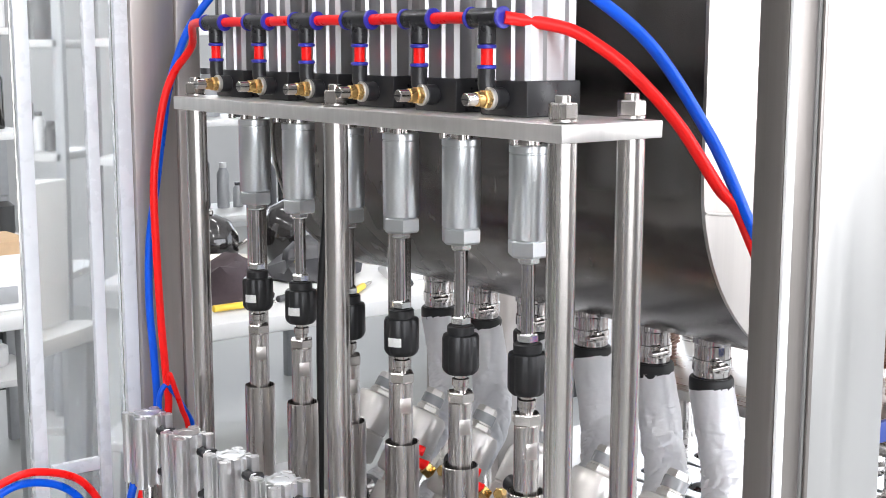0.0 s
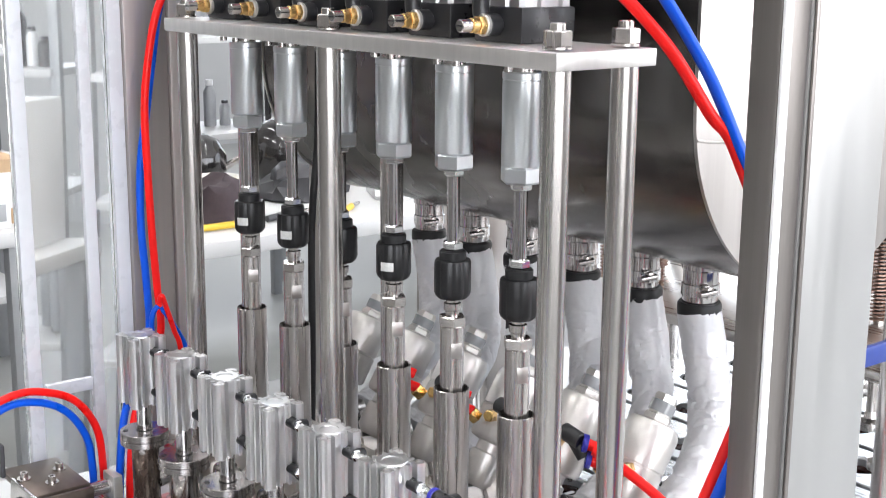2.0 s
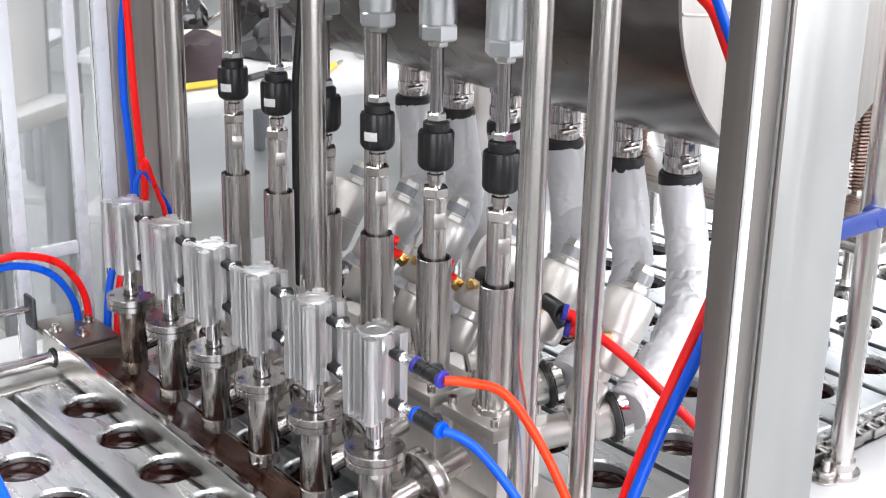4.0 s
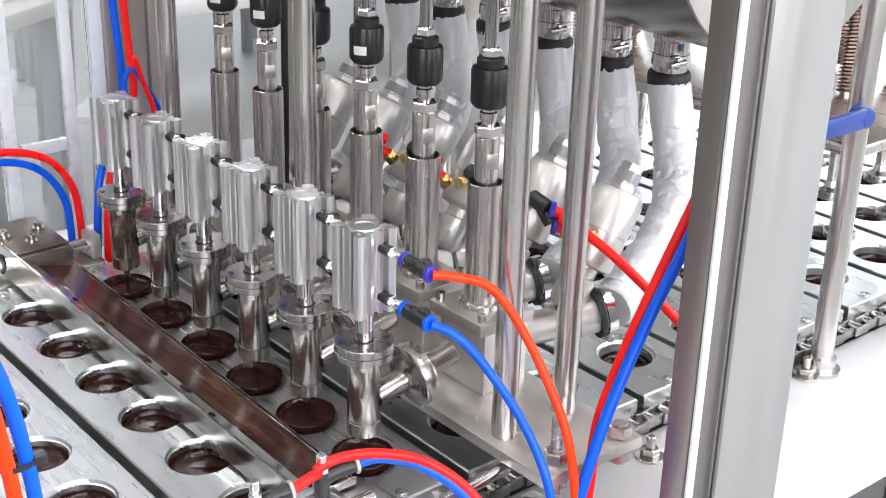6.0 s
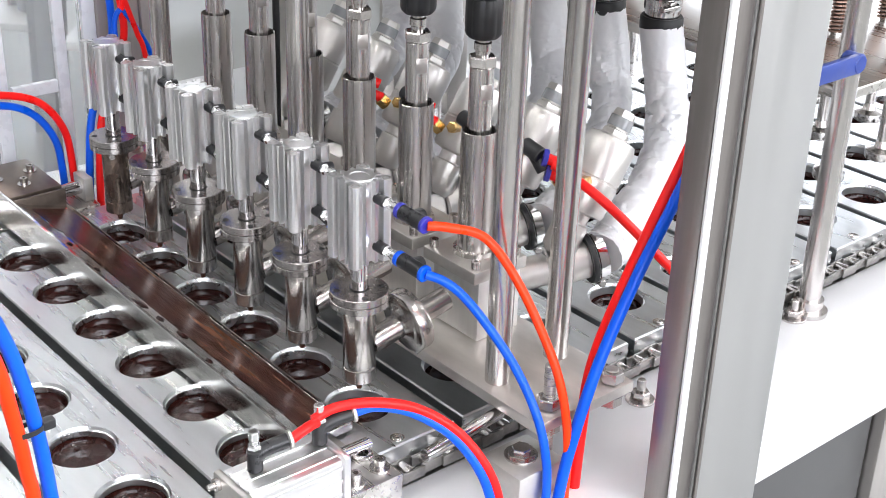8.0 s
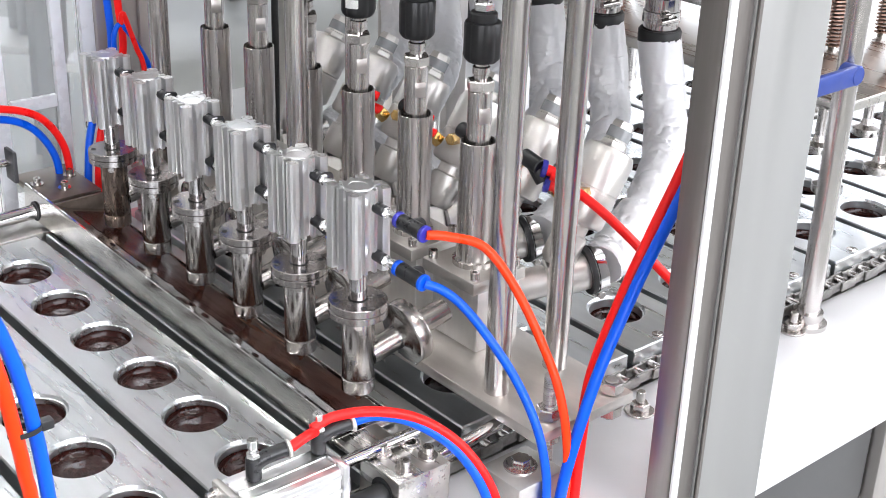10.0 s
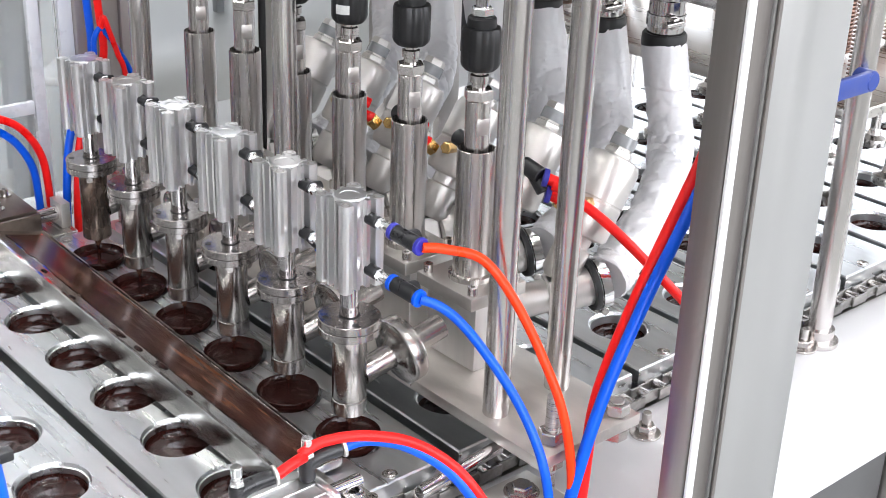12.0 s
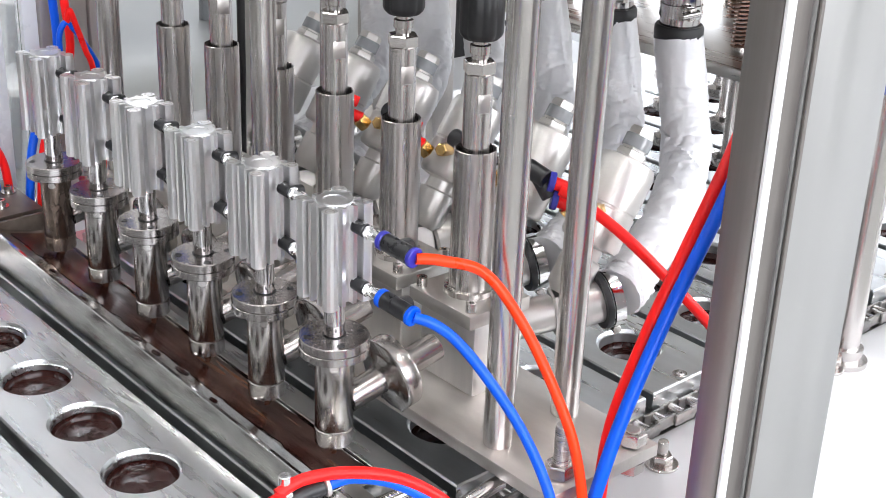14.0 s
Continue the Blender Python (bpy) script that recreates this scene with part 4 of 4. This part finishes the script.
def angle_valve(y, k):
    e = thing("angle_valve", "cast steel air-operated angle valve with a small sight cap", "valve", "angle valves", pose(0, y, 0))
    a, b = Vector((.249, -.040, .1255)), Vector((.324, -.041, .2435))
    m = along(a, b)
    bm = B(); spin(bm, [(.013, -.02), (.019, -.012), (.019, .018), (.0155, .02), (.0155, .03), (.026, .032), (.0285, .036), (.0285, .068), (.0272, .069), (.0272, .0705), (.0285, .0715), (.0285, .108), (.0255, .116), (.016, .119), (0, .119)], 36, m)
    part("actuator", bm, VALVEM, e)
    bm = B(); spin(bm, [(.0145, .117), (.0155, .121), (.0145, .125), (.0125, .126), (.0125, .145), (.0110, .148), (0, .148)], 6, m); cap = part("sight_cap", bm, DULL, e)
    bm = B(); spin(bm, [(.0105, .128), (.0132, .128), (.0132, .140), (.0105, .140)], 20, m @ pose(0, 0, 0)); part("window", bm, CLEARG, cap)
    # body with two pipe sockets
    bm = B(); rod(bm, (.175, -.012, .083), (.235, -.030, .088), .0175, 28, .002); part("valve_body", bm, VALVEM, e)
    bm = B(); hexa(bm, (.235, -.030, .088), (.252, -.040, .0905), .0235, .002); part("hex_socket", bm, VALVEM, e)
    bm = B(); rod(bm, (.252, -.040, .0905), (.282, -.052, .0965), .0205, 28, .003); part("hose_tail", bm, VALVEM, e)
    m2 = along((.276, -.050, .0955), (.300, -.060, .100))
    bm = B(); spin(bm, [(.0205, -.001), (.0268, -.001), (.0275, .002), (.0268, .005), (.0205, .005)], 32, m2); part("sleeve_end", bm, BLACK, e, "black rubber sleeve end")
    bm = B(); spin(bm, [(.0262, .006), (.0278, .0065), (.0278, .0165), (.0262, .017)], 32, m2); part("hose_clamp", bm, CHROME, e)
    bm = B(); rod(bm, m2 @ Vector((-.014, -.028, .011)), m2 @ Vector((.012, -.030, .011)), .0045, 12, .0008); part("clamp_screw", bm, STEEL, e)
    # air port with brass nipple, black elbow and rings
    p = Vector((.240, -.062, .196))
    bm = B(); hexa(bm, (.275, -.048, .188), p, .0068); part("brass_nut", bm, BRASS, e, "brass hexagon nipple")
    if k in (0, 1, 2, 3):
        q = Vector((.222, -.002, .2235))
        bm = B(); rod(bm, q + Vector((0, .002, .001)), q + Vector((0, -.024, -.004)), .0088, 18, .001); rod(bm, q + Vector((0, -.012, -.002)), q + Vector((.003, -.026, -.020)), .008, 18, .001); part("elbow", bm, BLACKP, e)
        for o in ((0, -.025, -.004), (.003, -.027, -.021)):
            o = q + Vector(o)
            bm = B(); rod(bm, o, o + Vector((.004, -.004, -.0012)), .0092, 18, .0008); part("release_ring", bm, VIOLET, e)
            bm = B(); rod(bm, o + Vector((.003, -.003, -.001)), o + Vector((.012, -.0115, -.006)), .0058, 14, .0006); part("hose_stub", bm, RED, e, "short red hose stub")
        bm = B(); hexa(bm, q + Vector((.012, -.036, -.027)), q + Vector((.020, -.040, -.036)), .0085); part("brass_nut", bm, BRASS, e, "brass hexagon nipple")
    return e


for k in range(6):
    angle_valve(TY + .1 * k, k)

# ---- machine posts and guards ----
def post(name, x0, x1, y0, y1, label, mat, z0=-.04, z1=2.0):
    e = thing(name, label, "post", "machine posts")
    bm = B(); box(bm, x0, x1, y0, y1, z0, z1, .003); part("square_tube", bm, mat, e)
    return e


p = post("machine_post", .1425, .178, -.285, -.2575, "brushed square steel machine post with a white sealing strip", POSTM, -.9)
bm = B(); box(bm, .1435, .1525, -.2885, -.2851, -.9, 2.0, .0008); part("sealing_strip", bm, WHITE, p, "white plastic sealing strip")
p2 = post("door_post", .1785, .283, -.287, -.2575, "wide satin steel door post beside the machine table", DOORM, -.9)
bm = B(); box(bm, .1790, .1835, -.2895, -.2871, -.9, 2.0, .0008); part("folded_edge", bm, POSTM, p2, "folded brushed steel edge")
p = post("machine_post", .098, .160, .72, .79, "brushed square steel machine post beside clear guards", FARPOST)
bm = B(); box(bm, .1605, .196, .716, .78, -.04, 2.0, .004); part("door_edge", bm, FARPOST, p, "rounded brushed door edge")
bm = B(); box(bm, .0785, .0975, .726, .75, -.04, 2.0, .001); part("guard_strip", bm, FROST, p, "pale plastic guard strip")

guard = thing("acrylic_guard", "clear acrylic guard panel with frosted white edges", "guard panel")
bm = B(); box(bm, -.055, .078, .732, .738, -.04, 1.6, .0005); g = part("sheet", bm, ACRYL, guard); g.visible_shadow = False
for x0, x1 in ((-.0545, -.036), (.035, .0505)):
    bm = B(); box(bm, x0, x1, .722, .7315, -.04, 1.6, .001); part("edge_strip", bm, FROST, guard)
bm = B(); box(bm, -.030, .034, .723, .7315, .115, .132, .001); part("cross_strip", bm, FROST, guard)

# ---- next station along the track ----
st = thing("sealing_station", "polished steel rods, springs and press plate of the next machine station", "machine station")
for x, y in ((.593, -.119), (1.05, -.119), (.593, .60), (1.05, .60)):
    bm = B(); rod(bm, (x, y, -.032), (x, y, 1.3), .0135, 24); part("column", bm, POLISH, st)
    bm = B(); spin(bm, [(0, -.02), (.018, -.02), (.018, -.034), (.024, -.034), (.024, -.0395)], 24, pose(x, y, 0)); part("foot", bm, STEEL, st)
bm = B(); box(bm, .71, 1.14, -.05, .56, .185, .20, .002); part("press_plate", bm, BRUSHX, st)
bm = B(); box(bm, .71, 1.14, -.05, .56, .42, .435, .002); part("upper_plate", bm, BRUSHX, st)
for i in range(6):
    for x in (.78, .90, 1.02):
        y = .0 + .1 * i
        bm = B()
        n = 12
        sweep(bm, [(x + .011 * math.cos(k * 1.05), y + .011 * math.sin(k * 1.05), .205 + .21 * k / 240) for k in range(241)], .0019, 5, 1); part("spring", bm, COPPER, st, "copper-coloured coil spring")
        bm = B(); rod(bm, (x, y, .06), (x, y, .42), .0075, 14); part("plunger", bm, STEEL, st)
        bm = B(); spin(bm, [(0, .05), (.02, .05), (.021, .052), (.021, .062), (.01, .066), (.0075, .075)], 20, pose(x, y, 0)); part("press_head", bm, STEEL, st)
bm = B(); box(bm, .44, .572, -.146, -.138, .276, .298, .002); part("bracket", bm, BLUEPL, st, "blue painted bracket")
bm = B(); rod(bm, (.572, -.147, .287), (.572, -.125, .287), .0115, 24, .002); part("bracket_eye", bm, BLUEPL, st)

# ---- air hoses ----
H = [
    (ORANGE, "orange-red air hose curving down from the nozzle fittings", [(.0142, -.0825, .2248), (.0330, -.092, .2215), (.0646, -.106, .2072), (.0808, -.133, .1707), (.0908, -.165, .1183), (.0955, -.185, .0753), (.097, -.198, .02), (.094, -.202, -.0395)], .0044),
    (BLUE, "blue air hose curving down from the nozzle fittings", [(.0142, -.0825, .1758), (.0255, -.0925, .1705), (.0400, -.103, .1560), (.0520, -.124, .1316), (.0682, -.152, .0889), (.0735, -.180, .0452), (.075, -.194, .0), (.074, -.197, -.0395)], .0044),
    (BLUE, "thick blue air hose rising past the machine post", [(.088, -.20, -.0395), (.098, -.20, .01), (.126, -.20, .091), (.168, -.20, .171), (.212, -.20, .2387), (.275, -.19, .315), (.345, -.165, .395), (0.3000, -0.1300, 0.5145), (0.2859, -0.1150, 0.5604), (0.2707, -0.1000, 0.6009), (0.2234, -0.0800, 0.6713), (0.1725, -0.0600, 0.7149), (.10, -.03, .76), (.02, .10, .79)], .0058),
    (RED, "thick red air hose rising past the machine post", [(.114, -.195, -.0395), (.118, -.194, .02), (.132, -.188, .085), (.162, -.187, .15), (.20, -.187, .215), (.26, -.18, .295), (.335, -.155, .38), (0.2983, -0.1250, 0.5141), (0.2769, -0.1100, 0.5503), (0.2443, -0.0900, 0.6065), (0.2060, -0.0700, 0.6516), (0.1834, -0.0500, 0.6752), (0.1611, -0.0300, 0.6909), (.1126, -.0045, .700)], .0058),
    (RED, "red air hose running from a valve past the machine post", [(.226, -.027, .2135), (.236, -.045, .205), (.256, -.085, .178), (.300, -.125, .120), (.335, -.135, .080), (.365, -.15, .03), (.375, -.16, -.0395)], .005),
    (RED, "red air hose hanging along the machine post", [(.1126, .5425, .700), (.125, .60, .698), (.146, .645, .672), (.132, .668, .639), (.116, .668, .602), (.103, .668, .538), (.098, .668, .487), (.099, .668, .413), (.102, .668, .323), (.106, .668, .255), (.109, .668, .20), (.095, .664, .16), (.06, .65, .10), (.045, .64, .04), (.04, .64, -.0395)], .0052),
    (BLUE, "blue air hose hanging along the machine post", [(.24, .66, .79), (.196, .69, .732), (.162, .69, .688), (.136, .69, .623), (.124, .69, .564), (.112, .69, .491), (.100, .69, .418), (.097, .69, .336), (.101, .69, .266), (.103, .69, .197), (.085, .675, .16), (.05, .66, .10), (.035, .65, .04), (.03, .65, -.0395)], .0052),
    (RED, "thin red air hose looping by the machine post", [(.1035, .662, .225), (.105, .655, .248), (.113, .655, .226), (.122, .655, .197), (.131, .655, .165), (.137, .65, .05), (.137, .65, -.0395)], .0036),
    (BLUE, "thin blue air hose looping by the machine post", [(.092, .66, .195), (.093, .66, .219), (.101, .66, .232), (.111, .66, .224), (.123, .66, .205), (.142, .66, .165), (.15, .655, .10), (.15, .655, -.0395)], .0036),
    (RED, "red air hose arching behind the drip tray", [(-.16, .66, .13), (-.10, .66, .150), (-.06, .66, .147), (-.02, .66, .128), (.006, .66, .090), (.014, .66, .045), (.016, .662, -.0395)], .0050),
    (BLUE, "blue air hose arching behind the drip tray", [(-.17, .665, .10), (-.11, .665, .134), (-.065, .665, .133), (-.028, .665, .112), (-.004, .665, .073), (.002, .665, .03), (.003, .665, -.0395)], .0050),
    (RED, "red air hose joining two elbows of the tray drive", [(-.1625, -.123, .092), (-.147, -.1225, .096), (-.134, -.118, .094)], .0046),
    (RED, "red air hose arching from the tray drive cylinder", [(-.136, -.116, .096), (-.114, -.118, .101), (-.082, -.132, .101), (-.045, -.150, .088), (-.013, -.172, .058), (.007, -.193, .014), (.014, -.205, -.0395)], .0046),
    (BLUE, "blue air hose arching from the tray drive cylinder", [(-.0965, -.1229, .092), (-.078, -.130, .094), (-.050, -.147, .085), (-.020, -.169, .058), (-.001, -.190, .016), (.006, -.205, -.0395)], .0046),
    (ORANGE, "orange-red air hose hanging close by the track", [(-.478, -.302, .40), (-.4655, -.302, .365), (-.460, -.302, .33), (-.456, -.302, .29), (-.454, -.302, .24), (-.46, -.302, .0), (-.46, -.305, -.45), (-.46, -.31, -.8995)], .0042),
    (BLUE, "blue air hose hanging close by the track", [(-.470, -.300, .41), (-.4555, -.300, .365), (-.4475, -.300, .32), (-.4435, -.300, .27), (-.443, -.300, .22), (-.45, -.300, .0), (-.45, -.303, -.45), (-.45, -.308, -.8995)], .0042),
]
for mat, label, pts, r in H:
    hose("air_hose", pts, mat, label, r)
tie = thing("cable_tie", "black cable tie round two air hoses", "cable tie", "", pose(-.4525, -.301, .315))
bm = B(); spin(bm, [(.0086, -.0015), (.0095, -.0015), (.0095, .0015), (.0086, .0015)], 20); bmesh.ops.scale(bm, vec=(1.05, .62, 1), verts=bm.verts[:]); part("strap", bm, BLACKP, tie)
bm = B(); box(bm, .0085, .016, -.003, .003, -.003, .003, .0008); part("head", bm, BLACKP, tie)
hose("power_cable", [(.235, .47, .60), (.232, .47, .47), (.222, .47, .36), (.220, .47, .2), (.217, .47, .05), (.217, .47, -.04)], BLACK, "black cable hanging behind the pistons", .0046)

# ---- benches and stores behind the machine ----
def bench(x, y, w, d, h, label):
    e = thing("work_bench", label, "work bench", "work benches", pose(x, y, -.9))
    bm = B(); box(bm, -w / 2, w / 2, -d / 2, d / 2, h - .04, h, .004); part("bench_top", bm, BENCHW, e)
    for sx in (-1, 1):
        for sy in (-1, 1):
            bm = B(); box(bm, sx * (w / 2 - .04) - .02, sx * (w / 2 - .04) + .02, sy * (d / 2 - .04) - .02, sy * (d / 2 - .04) + .02, 0, h - .04, .002); part("leg", bm, GREYP, e)
    bm = B(); box(bm, -w / 2 + .05, w / 2 - .05, -d / 2 + .05, d / 2 - .05, .2, .22, .002); part("shelf", bm, BENCHW, e)
    return e


BH = .90
bench(1.95, 2.33, 2.4, .84, BH, "white-topped work bench crowded with bowls and tools")
bench(-.10, 2.72, 1.36, .8, BH, "white-topped work bench with a carton and trays")


def bowl(x, y, z, r, mat, label):
    e = thing("bowl", label, "bowl", "bowls on the bench", pose(x, y, z))
    bm = B(); spin(bm, [(0, 0), (r * .5, 0), (r * .85, r * .35), (r, r * .7), (r * .97, r * .7), (r * .8, r * .36), (0, .006)], 28); part("shell", bm, WHITE, e)
    bm = B(); spin(bm, [(r * .86, r * .5), (r * .5, r * .56), (0, r * .55)], 24); part("contents", bm, mat, e)


def tool_box(x, y, z, w, d, h, mat, label, name="machine_box"):
    e = thing(name, label, "box", "", pose(x, y, z))
    bm = B(); box(bm, -w / 2, w / 2, -d / 2, d / 2, 0, h, .006); part("case", bm, mat, e)
    bm = B(); box(bm, -w * .4, w * .4, -d / 2 - .004, -d / 2 - .0005, h * .25, h * .8, .002); part("front_panel", bm, WHITE if mat is not WHITE else GREYP, e)
    return e


def heap(x, y, z, r, mat, label, seed, cat="cloth"):
    bm = B()
    bmesh.ops.create_icosphere(bm, subdivisions=3, radius=1)
    for v in bm.verts:
        c = v.co.copy()
        f = 1 + .35 * noise.noise(c * 1.6 + Vector((seed, 0, 0))) + .15 * noise.noise(c * 4 + Vector((0, seed, 0)))
        v.co = Vector((c.x * r * f, c.y * r * f * .8, max(0, (c.z + .35) * r * .6 * f)))
    ob = part("heap", bm, mat)
    ob.name = cat
    ob.matrix_basis = pose(x, y, z)
    tagged(ob, label, cat)


Z = BH - .9
bowl(1.17, 2.45, Z, .085, YELLOW, "white bowl with yellow contents on the bench")
bowl(1.02, 2.52, Z, .07, YELLOW, "white bowl with yellow contents on the bench")
heap(1.02, 2.18, Z, .13, PLUM, "crumpled dark plum cloth on the bench", 3)
heap(1.38, 2.32, Z, .13, DARKP, "dark rumpled bag among tools on the bench", 8, "bag")
heap(1.75, 2.25, Z, .11, GREYP, "grey rag on the bench", 12, "rag")
heap(1.58, 2.15, Z, .07, WHITE, "crumpled white paper on the bench", 17, "paper")
heap(.38, 2.62, Z, .15, WHITE, "white plastic bag on the bench", 21, "plastic bag")


def kettle(x, y, r):
    e = thing("kettle", "round glossy black kettle on the bench", "kettle", "kettles", pose(x, y, Z))
    bm = B(); spin(bm, [(0, 0), (r * .7, 0), (r, r * .5), (r * .98, r), (r * .7, r * 1.5), (r * .3, r * 1.7), (0, r * 1.72)], 28); part("body", bm, GLOSSB, e)
    bm = B(); rod(bm, (0, 0, r * 1.7), (0, 0, r * 1.9), r * .14, 14, .004); part("knob", bm, STEEL, e)
    bm = B(); sweep(bm, [(r * .7, -r * .6, r * .6), (r * 1.2, -r * 1.0, r), (r * 1.4, -r * 1.1, r * 1.2)], r * .12, 10); part("spout", bm, STEEL, e)


for kx, ky, kr in ((1.50, 2.62, .11), (1.78, 2.64, .10), (1.24, 2.68, .09), (2.1, 2.6, .11)):
    kettle(kx, ky, kr)
for k, (x, y, z, w, d, h, mat, lb) in enumerate(((1.68, 2.63, Z, .3, .2, .38, WHITE, "white cabinet on the bench with a grey panel"), (2.45, 2.6, Z, .5, .25, .46, PANELM, "dull grey cabinet on the bench with a pale panel"), (.93, 2.64, Z, .22, .18, .36, WHITE, "white cabinet on the bench with a grey panel"), (2.9, 2.9, -.9, .5, .4, 1.3, DARKP, "dark cabinet with a pale front panel"), (.52, 2.52, Z, .16, .2, .17, CARD, "brown cardboard carton with a white label"), (.47, 2.43, Z, .15, .12, .08, WHITE, "white plastic tub with a grey label"), (.02, 2.6, Z, .3, .2, .12, WHITE, "white plastic tray box"), (-.4, 2.8, Z, .26, .22, .2, CARD, "brown cardboard carton with a white label"))):
    tool_box(x, y, z, w, d, h, mat, lb, "cabinet" if k < 4 else "carton")
for k in range(5):
    e = thing("spanner", "coloured-handled tool lying on the bench", "tool", "tools on the bench", pose(.96 + .19 * k, 2.03 + .03 * (k % 2), Z + .004, 0, 0, 20 * k))
    bm = B(); rod(bm, (-.06, 0, .008), (.05, 0, .008), .009, 10, .002); part("handle", bm, YELLOW if k % 2 == 0 else DARKP, e)
    bm = B(); box(bm, .05, .12, -.005, .005, .002, .009, .001); part("shaft", bm, STEEL, e)


def rack(x, y, label):
    e = thing("storage_rack", label, "storage rack", "storage racks", pose(x, y, -.9))
    for sx in (-.6, .6):
        for sy in (-.2, .2):
            bm = B(); box(bm, sx - .02, sx + .02, sy - .02, sy + .02, 0, 2.1, .002); part("upright", bm, GREYP, e)
    for z in (.35, .85, 1.25, 1.62, 2.0):
        bm = B(); box(bm, -.6, .6, -.22, .22, z - .025, z, .002); part("shelf", bm, BENCHW, e)
    if x < 1:
        bm = B(); box(bm, -.6, .6, .222, .228, .2, 2.1, .001); part("back_panel", bm, PANELM, e, "dull grey back panel")
    return e


RNG = random.Random(5)
for rx, ry in ((.55, 4.0), (1.95, 4.2), (3.3, 4.4), (-.9, 3.9)):
    rack(rx, ry, "grey steel storage rack loaded with jars and machine parts")
    for z in (.35, .85, 1.25, 1.62):
        x = rx - .52
        while x < rx + .52:
            r = RNG.uniform(.022, .055)
            hgt = RNG.uniform(.09, .27)
            x += r
            mat = RNG.choice([CLEARG, DARKP, DARKP, PANELM, GLOSSB, WHITE, GREYP, PANELM])
            e = thing("jar", "capped jar standing on a storage shelf", "jar", "jars on the racks", pose(x, ry + RNG.uniform(-.1, .08), z - .9))
            bm = B(); spin(bm, [(0, 0), (r * .95, 0), (r, .01), (r, hgt * .75), (r * .6, hgt * .86), (r * .55, hgt * .9)], 16); part("body", bm, mat, e)
            bm = B(); spin(bm, [(r * .58, hgt * .88), (r * .62, hgt * .89), (r * .62, hgt), (0, hgt)], 16); part("lid", bm, RNG.choice([WHITE, DARKP, GREYP]), e)
            x += r + RNG.uniform(.004, .025)


# ---- chocolate streams ----
streams = []
for i in range(6):
    e = thing("chocolate_stream", "thin falling stream of dark melted chocolate", "chocolate stream", "chocolate streams", pose(0, PITCH * i, 0))
    bm = B(); spin(bm, [(0, -.018), (.0042, -.0175), (.0036, -.012), (.0026, -.006), (.0022, .002), (.0022, .012), (.0026, .0225), (0, .0225)], 16)
    part("stream", bm, CHOC, e)
    streams.append(e)


# ---- movement ----
def motions():
    # drip tray: under the nozzles (0) or drawn aside (TRAY_OUT)
    rows = [(0, TRAY_OUT), (0.1, TRAY_OUT), (0.35, TRAY_IN), (1.25, TRAY_IN), (1.5, TRAY_OUT), (3.32, TRAY_OUT), (3.49, TRAY_IN), (4.45, TRAY_IN), (4.7, TRAY_OUT), (6.51, TRAY_OUT), (6.68, TRAY_IN), (7.65, TRAY_IN), (7.9, TRAY_OUT), (9.70, TRAY_OUT), (9.86, TRAY_IN), (10.85, TRAY_IN), (11.1, TRAY_OUT), (12.87, TRAY_OUT), (13.01, TRAY_IN), (14, TRAY_IN)]
    walk(tray, [(t, pose(x, 0, 0.001, 1.3)) for t, x in rows])
    # mold chain: one plate forward at each step, while the tray catches the drips
    steps = (0.43, 3.63, 6.83, 10.03)
    pace = ((0, 0), (.07, .05), (.17, .165), (.27, .285), (.37, .50), (.47, .61), (.57, .80), (.67, .92), (.77, .975), (.92, 1))
    for n, m in enumerate(molds):
        x = MOLD_X + MOLD * (n - UNDER)
        rows = [(0, pose(x, 0, 0))]
        for k, a in enumerate(steps):
            rows += [(a + dt, pose(x - MOLD * (k + f), 0, 0)) for dt, f in pace]
        rows += [(14, pose(x - MOLD * len(steps), 0, 0))]
        walk(m, rows)
    # the cups under the nozzles are lifted and filled while their plate waits there
    dose = (1.75, 4.95, 8.12, 11.25)
    for n, m in enumerate(molds):
        for c in [c for c in m.children if c.name.startswith("chocolate")]:
            x, y, z = c.location
            r = math.degrees(c.rotation_euler.z)
            if n - UNDER - 1 in range(4):
                a = dose[n - UNDER - 1]
                rows = [(0, EMPTY), (a, EMPTY), (a + .3, .0005), (a + 1.42, .0005), (a + 1.56, FULL), (14, FULL)]
            else:
                z = EMPTY if n > UNDER else FULL
                rows = [(0, z), (14, z)]
            walk(c, [(t, pose(x, y, h, 0, 0, r)) for t, h in rows])
    # dosing pistons: up, quick stroke down, slow return
    for n, e in enumerate(pistons):
        y = TY + PITCH * n
        rows = [(0, 0)]
        for a in (2.08, 5.25, 8.42, 11.58):
            rows += [(a, 0), (a + .3, -STROKE), (a + 1.42, -STROKE), (a + 1.9, 0)]
        rows = [r for r in rows if r[0] < 14] + [(14, 0)]
        walk(e, [(t, pose(TX, y, z)) for t, z in rows])
    # streams sink out of the nozzles and are drawn back
    for n, e in enumerate(streams):
        rows = [(0, 0.052)]
        for a in (1.75, 4.95, 8.12, 11.25):
            rows += [(a, .052), (a + .2, 0), (a + 1.45, 0), (a + 1.6, .052)]
        rows += [(14, .052)]
        walk(e, [(t, pose(0, PITCH * n, z)) for t, z in rows])


motions()
